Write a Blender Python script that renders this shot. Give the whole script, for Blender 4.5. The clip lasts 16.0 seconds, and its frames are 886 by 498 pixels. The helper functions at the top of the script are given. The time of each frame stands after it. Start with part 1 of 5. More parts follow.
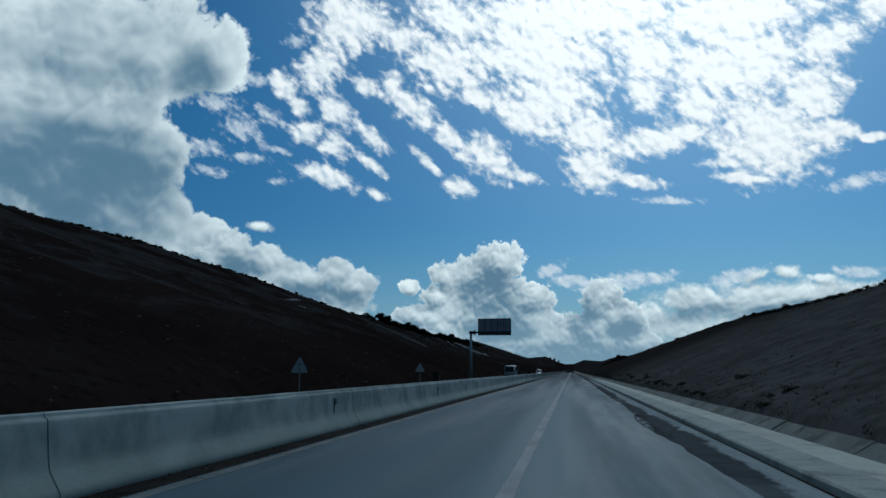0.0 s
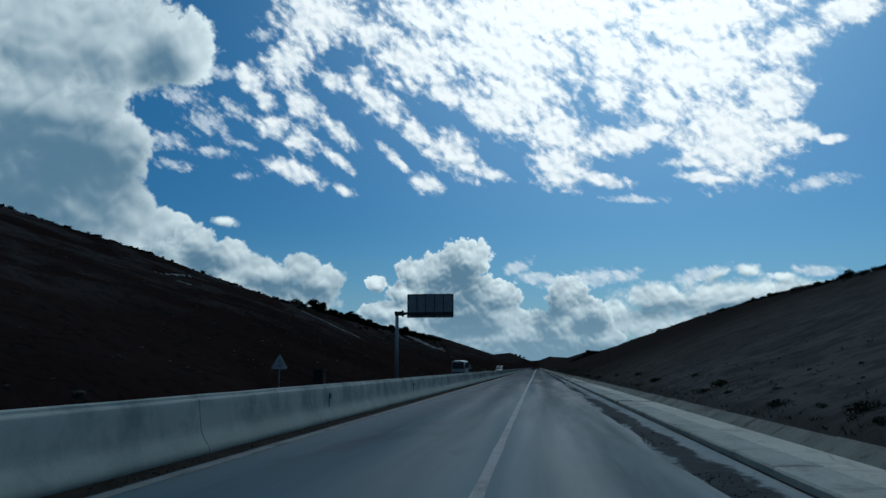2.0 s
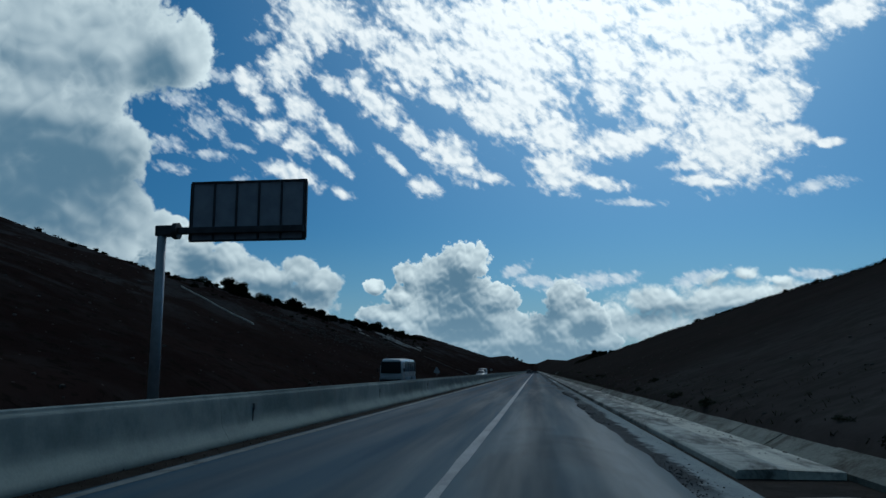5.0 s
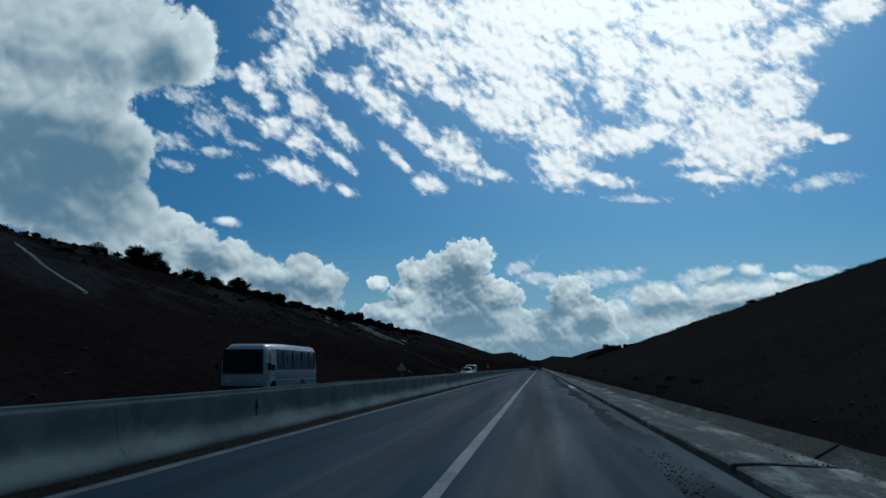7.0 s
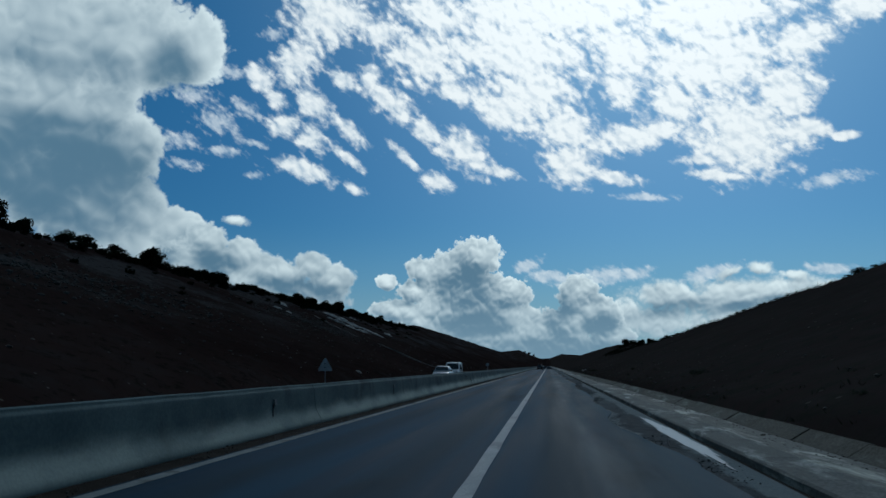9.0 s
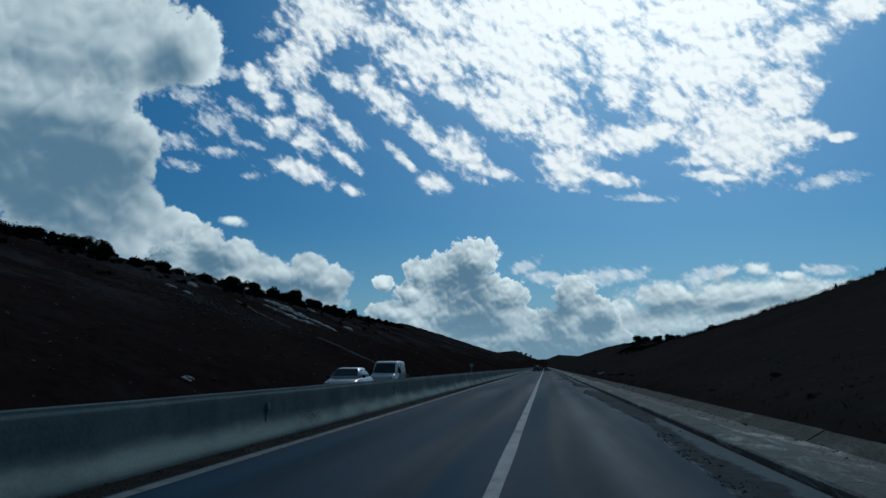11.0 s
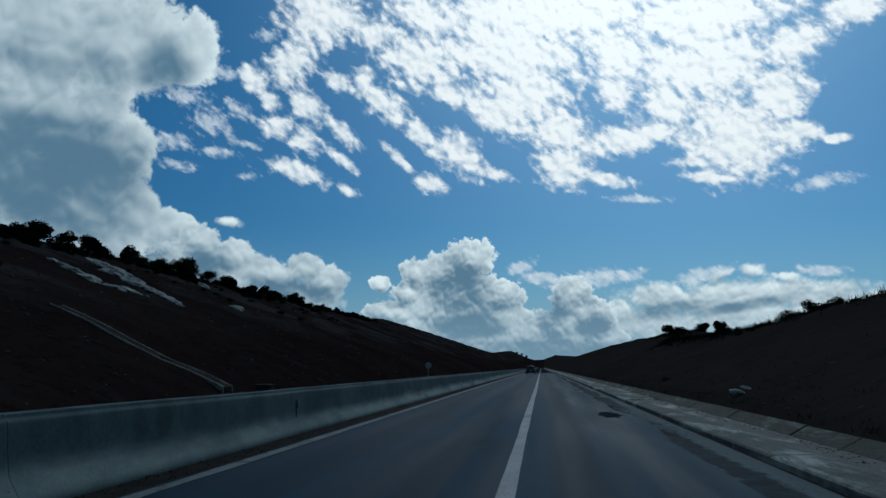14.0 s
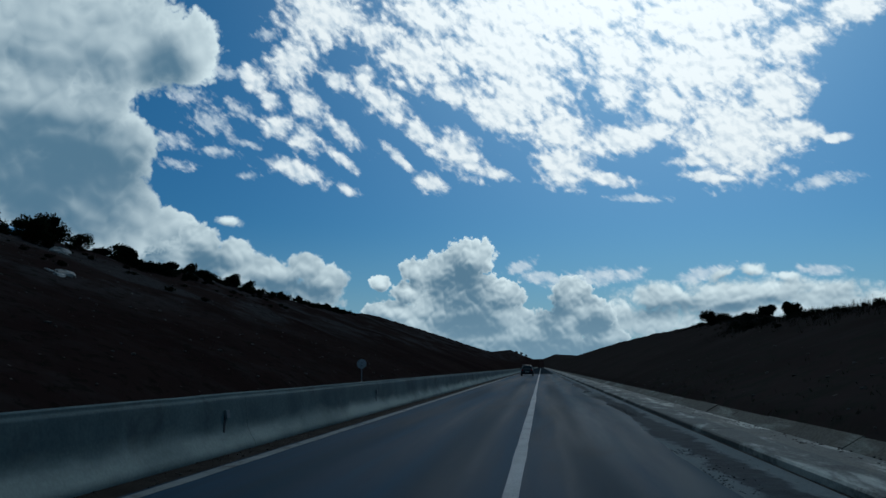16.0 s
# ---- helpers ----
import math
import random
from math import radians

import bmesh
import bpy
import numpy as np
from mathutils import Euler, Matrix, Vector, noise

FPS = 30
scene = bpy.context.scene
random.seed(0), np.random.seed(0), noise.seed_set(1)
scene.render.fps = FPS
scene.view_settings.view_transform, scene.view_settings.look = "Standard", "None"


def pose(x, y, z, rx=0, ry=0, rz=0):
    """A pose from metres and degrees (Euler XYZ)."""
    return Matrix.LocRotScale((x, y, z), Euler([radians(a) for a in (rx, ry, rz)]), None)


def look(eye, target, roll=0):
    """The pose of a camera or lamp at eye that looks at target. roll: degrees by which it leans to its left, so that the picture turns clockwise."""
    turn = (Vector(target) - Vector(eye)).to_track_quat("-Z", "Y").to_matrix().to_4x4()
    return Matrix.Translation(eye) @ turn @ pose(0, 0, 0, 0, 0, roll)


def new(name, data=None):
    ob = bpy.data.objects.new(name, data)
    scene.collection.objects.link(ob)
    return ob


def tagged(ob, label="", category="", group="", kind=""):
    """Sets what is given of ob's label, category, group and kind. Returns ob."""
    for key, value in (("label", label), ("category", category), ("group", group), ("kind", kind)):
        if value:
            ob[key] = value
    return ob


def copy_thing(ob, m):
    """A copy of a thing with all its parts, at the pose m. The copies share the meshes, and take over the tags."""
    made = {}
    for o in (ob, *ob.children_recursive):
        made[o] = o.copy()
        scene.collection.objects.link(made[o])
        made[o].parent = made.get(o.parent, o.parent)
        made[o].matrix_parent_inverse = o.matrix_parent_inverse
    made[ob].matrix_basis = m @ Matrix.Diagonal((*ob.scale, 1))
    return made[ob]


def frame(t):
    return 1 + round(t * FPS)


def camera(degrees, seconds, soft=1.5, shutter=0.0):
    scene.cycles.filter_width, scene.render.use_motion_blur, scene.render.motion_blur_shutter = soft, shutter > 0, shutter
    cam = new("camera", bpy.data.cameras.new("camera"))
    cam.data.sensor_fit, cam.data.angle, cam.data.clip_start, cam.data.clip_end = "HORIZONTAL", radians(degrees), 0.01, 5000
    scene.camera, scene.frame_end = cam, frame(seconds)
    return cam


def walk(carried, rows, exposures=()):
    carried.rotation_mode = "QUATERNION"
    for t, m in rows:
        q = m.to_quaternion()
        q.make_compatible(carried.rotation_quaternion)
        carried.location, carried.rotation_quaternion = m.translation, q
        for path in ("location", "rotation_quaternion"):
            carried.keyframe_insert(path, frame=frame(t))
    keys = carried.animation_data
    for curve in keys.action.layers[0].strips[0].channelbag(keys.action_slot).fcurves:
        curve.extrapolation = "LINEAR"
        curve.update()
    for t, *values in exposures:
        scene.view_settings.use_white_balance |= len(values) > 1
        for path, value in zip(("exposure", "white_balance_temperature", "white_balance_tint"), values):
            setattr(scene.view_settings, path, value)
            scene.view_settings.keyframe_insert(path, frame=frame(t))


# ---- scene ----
LENS = 60.0
SPEED = 18.0          # metres a second along the carriageway
EYE = 1.25            # height of the eye over the asphalt
# seconds, sideways place, tilt up, turn to the left
ROWS = [
    (0.0, 0.71, 9.00, 9.42),
    (0.5, 0.65, 8.96, 8.11),
    (1.0, 0.64, 8.87, 7.46),
    (1.5, 0.62, 8.96, 7.17),
    (2.0, 0.63, 8.75, 6.93),
    (2.5, 0.69, 8.83, 6.76),
    (3.0, 0.77, 8.50, 6.73),
    (3.5, 0.85, 9.00, 6.64),
    (4.0, 0.92, 9.00, 6.64),
    (6.5, 1.09, 8.83, 7.09),
    (7.0, 1.08, 8.75, 7.09),
    (7.5, 1.06, 8.75, 7.34),
    (8.0, 1.02, 8.83, 7.54),
    (8.5, 0.94, 8.71, 7.55),
    (9.0, 0.82, 8.63, 7.71),
    (11.5, 0.49, 8.71, 7.46),
    (12.0, 0.455, 8.63, 7.47),
    (12.5, 0.41, 9.00, 7.46),
    (13.0, 0.38, 8.75, 7.42),
    (13.5, 0.355, 8.83, 7.30),
    (14.0, 0.355, 8.75, 7.22),
    (14.5, 0.37, 8.75, 7.18),
    (15.0, 0.375, 8.71, 7.10),
    (15.5, 0.36, 8.87, 7.17),
    (16.0, 0.335, 8.71, 7.22),
]
cam = camera(LENS, 16.0, 1.5)
walk(cam, [(t, pose(x, SPEED * t, EYE, 90 + p, 0, w)) for t, x, p, w in ROWS],
     [(0.0, 0.0, 5920, 4.0), (4.2, -0.02, 5920, 4.0), (6.5, -0.08, 5920, 4.0), (16.0, -0.08, 5920, 4.0)])

# ---------------------------------------------------------------- sky and sun
SUN_AZ, SUN_EL = 8.0, 36.0
sun_data = bpy.data.lights.new("sun", "SUN")
sun_data.energy, sun_data.angle, sun_data.color = 0.5, radians(10), (0.95, 0.98, 1.0)
sun = new("sun", sun_data)
sun.matrix_world = look((500 * math.sin(radians(SUN_AZ)), 500 * math.cos(radians(SUN_AZ)), 500 * math.tan(radians(SUN_EL))), (0, 0, 0))


class Net:
    """Small helper round a node tree."""

    def __init__(self, tree):
        self.tree = tree
        tree.nodes.clear()

    def add(self, kind):
        return self.tree.nodes.new(kind)

    def put(self, socket, value):
        if isinstance(value, bpy.types.NodeSocket):
            self.tree.links.new(value, socket)
        else:
            socket.default_value = value

    def math(self, op, a, b=0.0, c=0.0, clamp=False):
        n = self.add("ShaderNodeMath")
        n.operation, n.use_clamp = op, clamp
        for i, v in enumerate((a, b, c)):
            self.put(n.inputs[i], v)
        return n.outputs[0]

    def vec(self, op, a, b=(0, 0, 0)):
        n = self.add("ShaderNodeVectorMath")
        n.operation = op
        self.put(n.inputs[0], a)
        self.put(n.inputs[1], b)
        return n.outputs["Value"] if op in ("LENGTH", "DISTANCE", "DOT_PRODUCT") else n.outputs[0]

    def mapping(self, v, loc=(0, 0, 0), rot=(0, 0, 0), scale=(1, 1, 1), kind="POINT"):
        n = self.add("ShaderNodeMapping")
        n.vector_type = kind
        self.put(n.inputs["Vector"], v)
        n.inputs["Location"].default_value = loc
        n.inputs["Rotation"].default_value = rot
        n.inputs["Scale"].default_value = scale
        return n.outputs[0]

    def noise(self, v, scale, detail=4.0, rough=0.55, distort=0.0):
        n = self.add("ShaderNodeTexNoise")
        self.put(n.inputs["Vector"], v)
        n.inputs["Scale"].default_value = scale
        n.inputs["Detail"].default_value = detail
        n.inputs["Roughness"].default_value = rough
        n.inputs["Distortion"].default_value = distort
        return n.outputs["Fac"]

    def voronoi(self, v, scale, smooth=False, out="Distance"):
        n = self.add("ShaderNodeTexVoronoi")
        n.feature = "SMOOTH_F1" if smooth else "F1"
        self.put(n.inputs["Vector"], v)
        n.inputs["Scale"].default_value = scale
        return n.outputs[out]

    def ramp(self, v, lo, hi, a=0.0, b=1.0, smooth=True):
        n = self.add("ShaderNodeMapRange")
        n.interpolation_type = "SMOOTHSTEP" if smooth else "LINEAR"
        for i, x in enumerate((v, lo, hi, a, b)):
            self.put(n.inputs[i], x)
        return n.outputs[0]

    def mix(self, f, a, b, blend="MIX"):
        n = self.add("ShaderNodeMix")
        n.data_type, n.blend_type = "RGBA", blend
        self.put(n.inputs[0], f)
        self.put(n.inputs[6], (*a, 1) if isinstance(a, tuple) and len(a) == 3 else a)
        self.put(n.inputs[7], (*b, 1) if isinstance(b, tuple) and len(b) == 3 else b)
        return n.outputs[2]


# clouds: bearing and height of the middle, half width and half height, lean, all in degrees
BANK = [(-32.3, 22.0, 8.6, 4.3, 0), (-26.5, 21.9, 2.8, 3.0, 0), (-36.5, 21.6, 5.4, 4.5, 0), (-33.2, 15.3, 5.2, 3.0, 0),
        (-30.5, 14.7, 2.6, 2.9, 0), (-35.7, 11.8, 4.5, 3.3, 0), (-33.2, 10.6, 4.7, 2.7, -30), (-50, 18, 14, 14, 0), (-36.5, 17.0, 4.5, 4.0, 0), (-32.3, 17.3, 2.9, 1.9, 0),
        (-31.2, 12.2, 3.9, 2.4, -20), (-39.5, 15.0, 5.0, 5.0, 0), (-29.6, 10.6, 3.2, 2.1, -30), (-33.0, 8.6, 4.6, 2.6, -30), (-27.4, 9.6, 2.4, 1.7, -30), (-26.6, 9.7, 1.8, 1.4, 0), (-29.0, 8.0, 3.6, 2.0, -30)]
FLANK = [(-25.0, 8.9, 2.0, 1.5, -25), (-22.4, 8.2, 1.6, 1.2, -20),
         (-20.6, 6.8, 3.6, 1.5, -15), (-17.4, 7.3, 1.6, 1.3, 0), (-16.0, 6.2, 1.9, 1.5, -10), (-23.7, 6.4, 6.0, 2.4, -15), (-19.0, 5.2, 5.0, 1.6, -15)]
TOWER = [(-5.3, 8.0, 2.2, 1.9, 0), (-7.4, 6.9, 2.6, 1.9, 15), (-9.2, 7.0, 1.4, 1.0, 0), (-9.8, 5.4, 1.5, 1.1, 0),
         (-5.8, 5.4, 3.2, 2.6, 0), (-11.1, 4.0, 2.4, 1.1, 0), (-2.6, 5.2, 1.8, 1.4, 0), (-3.1, 3.3, 2.9, 1.8, 0),
         (-11.9, 6.2, 0.9, 0.7, 0), (2.4, 5.1, 1.8, 1.8, 0), (3.4, 3.7, 2.1, 1.8, 0),
         (1.3, 2.9, 2.9, 1.6, 0), (4.9, 2.0, 1.8, 1.2, 0), (-3.0, 1.2, 11.5, 1.6, 0), (-9.0, 2.6, 4.0, 1.6, 0), (-6.2, 3.8, 4.4, 2.9, 0), (-1.6, 2.4, 4.6, 2.2, 0)]
SHELF = [(8.6, 4.9, 3.4, 1.5, -5), (12.6, 4.9, 3.8, 1.6, 6), (7.9, 3.2, 3.8, 1.7, 0), (16.4, 5.0, 3.2, 1.3, 0), (19.6, 5.0, 2.8, 1.1, -10), (23.0, 4.2, 3.0, 1.2, -15), (-23.1, 10.4, 1.3, 0.5, 0),
         (5.6, 3.6, 2.0, 1.9, 0), (14.9, 6.7, 1.3, 0.6, -10), (13.0, 6.5, 1.2, 0.4, 20), (17.0, 6.1, 1.2, 0.4, -10), (15.0, 3.2, 8.0, 1.7, 0), (13.0, 4.5, 6.6, 1.5, 3), (19.5, 4.4, 5.0, 1.3, -6)]
LOW_WISPS = [(11.6, 6.5, 1.6, 0.4, 12), (6.2, 6.6, 1.2, 0.4, 5), (0.1, 6.5, 1.2, 0.4, 0), (4.5, 6.5, 1.5, 0.5, 5), (2.0, 6.3, 1.7, 0.4, 3), (-1.4, 7.3, 0.9, 0.4, 15), (19.2, 6.4, 1.2, 0.3, -5)]
BANK_THICK = [(-35.6, 12.6, 7.6, 4.2, 0), (-28.0, 20.6, 1.7, 1.9, 0), (-34.0, 14.4, 3.6, 1.4, 0)]
FLANK_THICK = [(-34.5, 9.4, 4.2, 2.8, -20), (-24.5, 7.0, 1.6, 0.9, 0), (-18.5, 5.6, 2.5, 0.8, -10), (-29.0, 8.4, 2.0, 0.9, -30)]
TOWER_THICK = [(-6.0, 5.6, 2.0, 2.0, 0), (-5.0, 3.2, 2.2, 1.2, 0), (0.8, 3.6, 1.0, 1.5, 0), (4.0, 2.9, 1.1, 1.0, 0), (-1.0, 1.0, 9.0, 0.9, 0)]
SHELF_THICK = [(9.0, 4.0, 3.0, 0.6, 8), (14.0, 4.2, 3.4, 0.4, 8)]
STREETS_WEST = [(-16.6, 25.3, 3.7, 2.3, -10), (-18.7, 22.2, 1.7, 2.3, -40), (-17.7, 19.0, 1.8, 1.1, -30), (-14.9, 17.2, 2.2, 0.6, -38), (-21.7, 20.5, 1.4, 1.0, -30), (-20.3, 19.1, 1.0, 0.7, -30), (-19.8, 17.4, 1.3, 1.0, 0), (-17.7, 16.6, 1.4, 1.2, -20), (-18.4, 14.3, 2.6, 0.8, -15), (-14.5, 13.0, 0.8, 0.4, -20), (-15.0, 15.2, 1.5, 0.4, -35), (-12.7, 24.3, 1.1, 1.1, -30), (-15.6, 20.8, 1.0, 0.7, -40), (-13.4, 21.1, 1.1, 1.1, 0), (-11.7, 19.4, 2.8, 1.1, -35), (-8.9, 17.3, 1.7, 0.9, -40), (-6.1, 15.9, 2.7, 1.5, -30), (-3.2, 14.3, 1.6, 0.5, -15), (-8.2, 13.6, 1.3, 0.8, -20), (-10.5, 15.4, 1.7, 0.4, -40)]
STREETS_MID = [(-9.0, 22.6, 3.5, 1.9, -15), (-8.6, 25.7, 3.2, 1.3, -20), (-2.0, 23.2, 6.1, 2.6, -10), (0.7, 25.6, 11.0, 2.1, 0), (-6.6, 20.0, 1.8, 0.8, -20), (-3.3, 18.8, 3.2, 1.2, -30), (-0.5, 20.1, 3.5, 2.4, -20), (1.6, 17.2, 2.1, 1.7, 0), (2.0, 14.8, 2.0, 1.5, -15), (6.0, 22.5, 2.9, 1.9, -30), (5.9, 19.8, 1.5, 1.3, -30), (7.1, 16.5, 3.7, 1.0, 8), (5.3, 13.6, 1.8, 0.5, -15), (4.0, 31.5, 20.0, 5.2, 0)]
STREETS_EAST = [(12.3, 21.1, 5.0, 3.0, 0), (14.4, 16.0, 3.9, 2.8, -15), (17.2, 18.4, 2.2, 1.9, 0), (18.3, 15.8, 1.8, 0.9, -15), (12.3, 13.3, 1.6, 0.4, -10), (11.4, 14.5, 1.4, 0.4, -5), (20.8, 15.1, 1.0, 0.3, 0), (18.5, 21.7, 2.2, 1.1, 10), (22.7, 23.2, 2.4, 1.1, 15), (12.5, 24.5, 6.2, 1.8, 0), (9.8, 18.8, 2.0, 1.6, 0)]
WISPS = [(-24.7, 17.4, 1.8, 0.9, -20), (-22.7, 18.4, 1.2, 0.6, -20), (-26.3, 19.0, 1.6, 0.5, 0), (-27.3, 15.8, 1.2, 0.6, 0), (-24.0, 15.3, 1.6, 0.4, 0), (-26.9, 14.2, 1.2, 0.4, 0), (-21.9, 13.7, 0.7, 0.3, 0), (20.0, 12.4, 2.0, 0.5, 5), (7.5, 12.1, 2.0, 0.3, -5), (-22.2, 16.0, 1.2, 0.3, -10), (-23.8, 20.8, 1.2, 0.5, 0), (-20.8, 23.7, 1.1, 0.5, 0)]

world = bpy.data.worlds.new("sky")
scene.world = world
world.use_nodes = True
W = Net(world.node_tree)
sky = W.add("ShaderNodeTexSky")
sky.sky_type, sky.sun_disc = "NISHITA", False
sky.sun_elevation, sky.sun_rotation = radians(SUN_EL), radians(SUN_AZ)
sky.air_density, sky.dust_density, sky.ozone_density = 1.0, 0.3, 3.0
way = W.add("ShaderNodeTexCoord").outputs["Generated"]
sep = W.add("ShaderNodeSeparateXYZ")
W.put(sep.inputs[0], way)
bearing = W.math("MULTIPLY", W.math("ARCTAN2", sep.outputs[0], sep.outputs[1]), 57.2958)
height = W.math("MULTIPLY", W.math("ARCSINE", sep.outputs[2]), 57.2958)
comb = W.add("ShaderNodeCombineXYZ")
W.put(comb.inputs[0], bearing)
W.put(comb.inputs[1], height)
flat = comb.outputs[0]


def after(v, value):
    """The same directions, worked out once value is known, to keep the shader's stack short."""
    n = W.add("ShaderNodeVectorMath")
    n.operation = "MULTIPLY_ADD"
    W.put(n.inputs[0], value)
    n.inputs[1].default_value = (1e-7, 1e-7, 1e-7)
    W.put(n.inputs[2], v)
    return n.outputs[0]


def union(v, puffs, soft):
    """How deep a direction lies inside a heap of puffs: 1 in a puff's middle, 0 at its rim."""
    total = None
    for a, e, ra, re, lean in puffs:
        d = W.vec("LENGTH", W.mapping(v if total is None else after(v, total), (a, e, 0), (0, 0, radians(lean)), (ra, re, 1), "TEXTURE"))
        total = d if total is None else W.math("SMOOTH_MIN", total, d, soft)
    return W.math("SUBTRACT", 1.0, total)


def billow(v, size, octaves):
    """Rounded bulges with sharp creases, at several sizes."""
    total = None
    for scale, share in ((0.28, 1.7), (0.75, 1.0), (1.9, 0.55))[:octaves]:
        b = W.math("ABSOLUTE", W.math("MULTIPLY_ADD", W.noise(v, scale * size, 1.0, 0.5), 2.0, -1.0))
        b = W.math("MULTIPLY", b, share)
        total = b if total is None else W.math("ADD", total, b)
    return total


def heap(flat, puffs, shades, soft, size, ragged, base, rimmed, step, edge, model, crisp, glow_in):
    """Cover and shade of a cumulus: bulging rim lit from behind, grey where it is thick, puffs and bulges lit from the sun's side."""
    bulge = billow(flat, size, 3)
    fray = W.math("SUBTRACT", W.noise(flat, 1.6 * size, 6, 0.65), 0.5)
    body = union(flat, puffs, soft)
    deep = W.math("ADD", body, W.math("MULTIPLY", W.math("SUBTRACT", bulge, 0.62), ragged))
    deep = W.math("ADD", deep, W.math("MULTIPLY", fray, ragged * 0.7))
    cover = W.ramp(deep, 0.0, edge)
    slow = W.math("SUBTRACT", W.noise(flat, 0.22 * size, 2, 0.5), 0.5)
    shifted = W.mapping(flat, loc=(0.35 * step, step, 0))
    round_ = W.math("SUBTRACT", body, union(after(shifted, body), puffs, soft))
    small = W.mapping(flat, loc=(0.12 / size, 0.40 / size, 0))
    facing = W.math("SUBTRACT", billow(flat, size, 2), billow(small, size, 2))
    lit = W.math("ADD", W.ramp(deep, 0.0, glow_in, rimmed, 0.0), base)
    lit = W.math("ADD", lit, W.math("MULTIPLY", round_, model))
    lit = W.math("ADD", lit, W.math("MULTIPLY", facing, crisp))
    lit = W.math("ADD", lit, W.math("MULTIPLY", slow, 1.1))
    lit = W.math("ADD", lit, W.math("MULTIPLY", fray, 0.10))
    thick = W.ramp(W.math("ADD", union(after(flat, round_), shades, 0.4), W.math("MULTIPLY", slow, 1.0)), -0.55, 0.7)
    lit = W.math("MULTIPLY_ADD", thick, -0.52, lit)
    lit = W.math("SMOOTH_MAX", lit, 0.04, 0.25, clamp=True)
    return cover, lit


GREY, WHITE = (1.5, 3.3, 4.9), (15.6, 17.0, 16.9)
tone = W.add("ShaderNodeVectorMath")
tone.operation = "MULTIPLY"
W.put(tone.inputs[0], sky.outputs[0])
tone.inputs[1].default_value = (0.325, 0.70, 0.94)
colour = tone.outputs[0]
colour = W.mix(1.0, colour, W.mix(W.ramp(height, 9.0, 27.0), (1.0, 1.0, 1.0), (1.02, 1.22, 1.16)), "MULTIPLY")
colour = W.mix(1.0, colour, W.mix(W.ramp(bearing, -34.0, 20.0), (0.68, 0.81, 0.85), (1.22, 1.11, 1.07)), "MULTIPLY")
colour = W.mix(W.ramp(height, 0.0, 11.0, 0.62, 0.0), colour, (4.6, 6.9, 8.6))
# glare of the veiled sun
toward = W.vec("DOT_PRODUCT", way, (math.sin(radians(SUN_AZ)) * math.cos(radians(SUN_EL)), math.cos(radians(SUN_AZ)) * math.cos(radians(SUN_EL)), math.sin(radians(SUN_EL))))
glare = W.math("POWER", W.math("MAXIMUM", toward, 0.0), 20.0)
# the broken high sheet, in streets that lean to the lower right
streets = union(flat, STREETS_WEST, 0.22)
streets = W.math("SUBTRACT", streets, 0.02)
streets = W.math("SMOOTH_MAX", streets, W.math("ADD", union(after(flat, streets), STREETS_MID, 0.3), 0.13), 0.2)
streets = W.math("SMOOTH_MAX", streets, W.math("ADD", union(after(flat, streets), STREETS_EAST, 0.3), 0.15), 0.2)
wisps = union(after(flat, streets), WISPS, 0.5)
low_wisps = W.math("ADD", union(after(flat, wisps), LOW_WISPS, 0.4), 0.35)
wisps = W.math("MAXIMUM", wisps, low_wisps)
sheet = W.math("MAXIMUM", streets, -1.2)
sky_way = after(flat, sheet)
turned = W.mapping(sky_way, rot=(0, 0, radians(36)), scale=(1, 1, 1))
street = W.noise(W.mapping(turned, scale=(0.22, 0.80, 1)), 1.0, 3, 0.5, 0.4)
lump_way = W.mapping(turned, scale=(0.70, 1.0, 1))
lump = W.noise(lump_way, 1.3, 3, 0.55, 0.3)
puff = W.math("ABSOLUTE", W.math("MULTIPLY_ADD", W.noise(lump_way, 1.15, 1, 0.5), 2.0, -1.0))
fine = W.noise(W.mapping(turned, scale=(0.62, 1.2, 1)), 2.2, 4, 0.55, 0.3)
veil = W.math("MULTIPLY", W.math("SUBTRACT", street, 0.5), 1.5)
veil = W.math("MULTIPLY_ADD", W.math("SUBTRACT", lump, 0.5), 2.0, veil)
veil = W.math("MULTIPLY_ADD", W.math("SUBTRACT", puff, 0.25), 0.5, veil)
veil = W.math("MULTIPLY_ADD", W.math("SUBTRACT", fine, 0.5), 0.75, veil)
veil = W.math("MULTIPLY_ADD", sheet, 1.25, veil)
thin = W.math("MULTIPLY_ADD", W.math("SUBTRACT", lump, 0.5), 2.2, W.math("MULTIPLY_ADD", W.math("SUBTRACT", fine, 0.5), 1.8, wisps))
cover = W.math("MAXIMUM", W.ramp(veil, -0.32, 0.66), W.ramp(thin, -0.25, 0.9, 0.0, 0.72))
beyond = W.mapping(lump_way, loc=(0.0, 0.40, 0))
puff_up = W.math("ABSOLUTE", W.math("MULTIPLY_ADD", W.noise(beyond, 1.15, 1, 0.5), 2.0, -1.0))
lump_up = W.noise(beyond, 1.3, 3, 0.55, 0.3)
lit = W.ramp(veil, -0.1, 1.1, 0.46, 0.76)
lit = W.math("MULTIPLY_ADD", W.math("SUBTRACT", puff, puff_up), 0.55, lit)
lit = W.math("MULTIPLY_ADD", W.math("SUBTRACT", lump, lump_up), 1.15, lit)
lit = W.math("MULTIPLY_ADD", W.math("SUBTRACT", fine, 0.5), 0.5, lit)
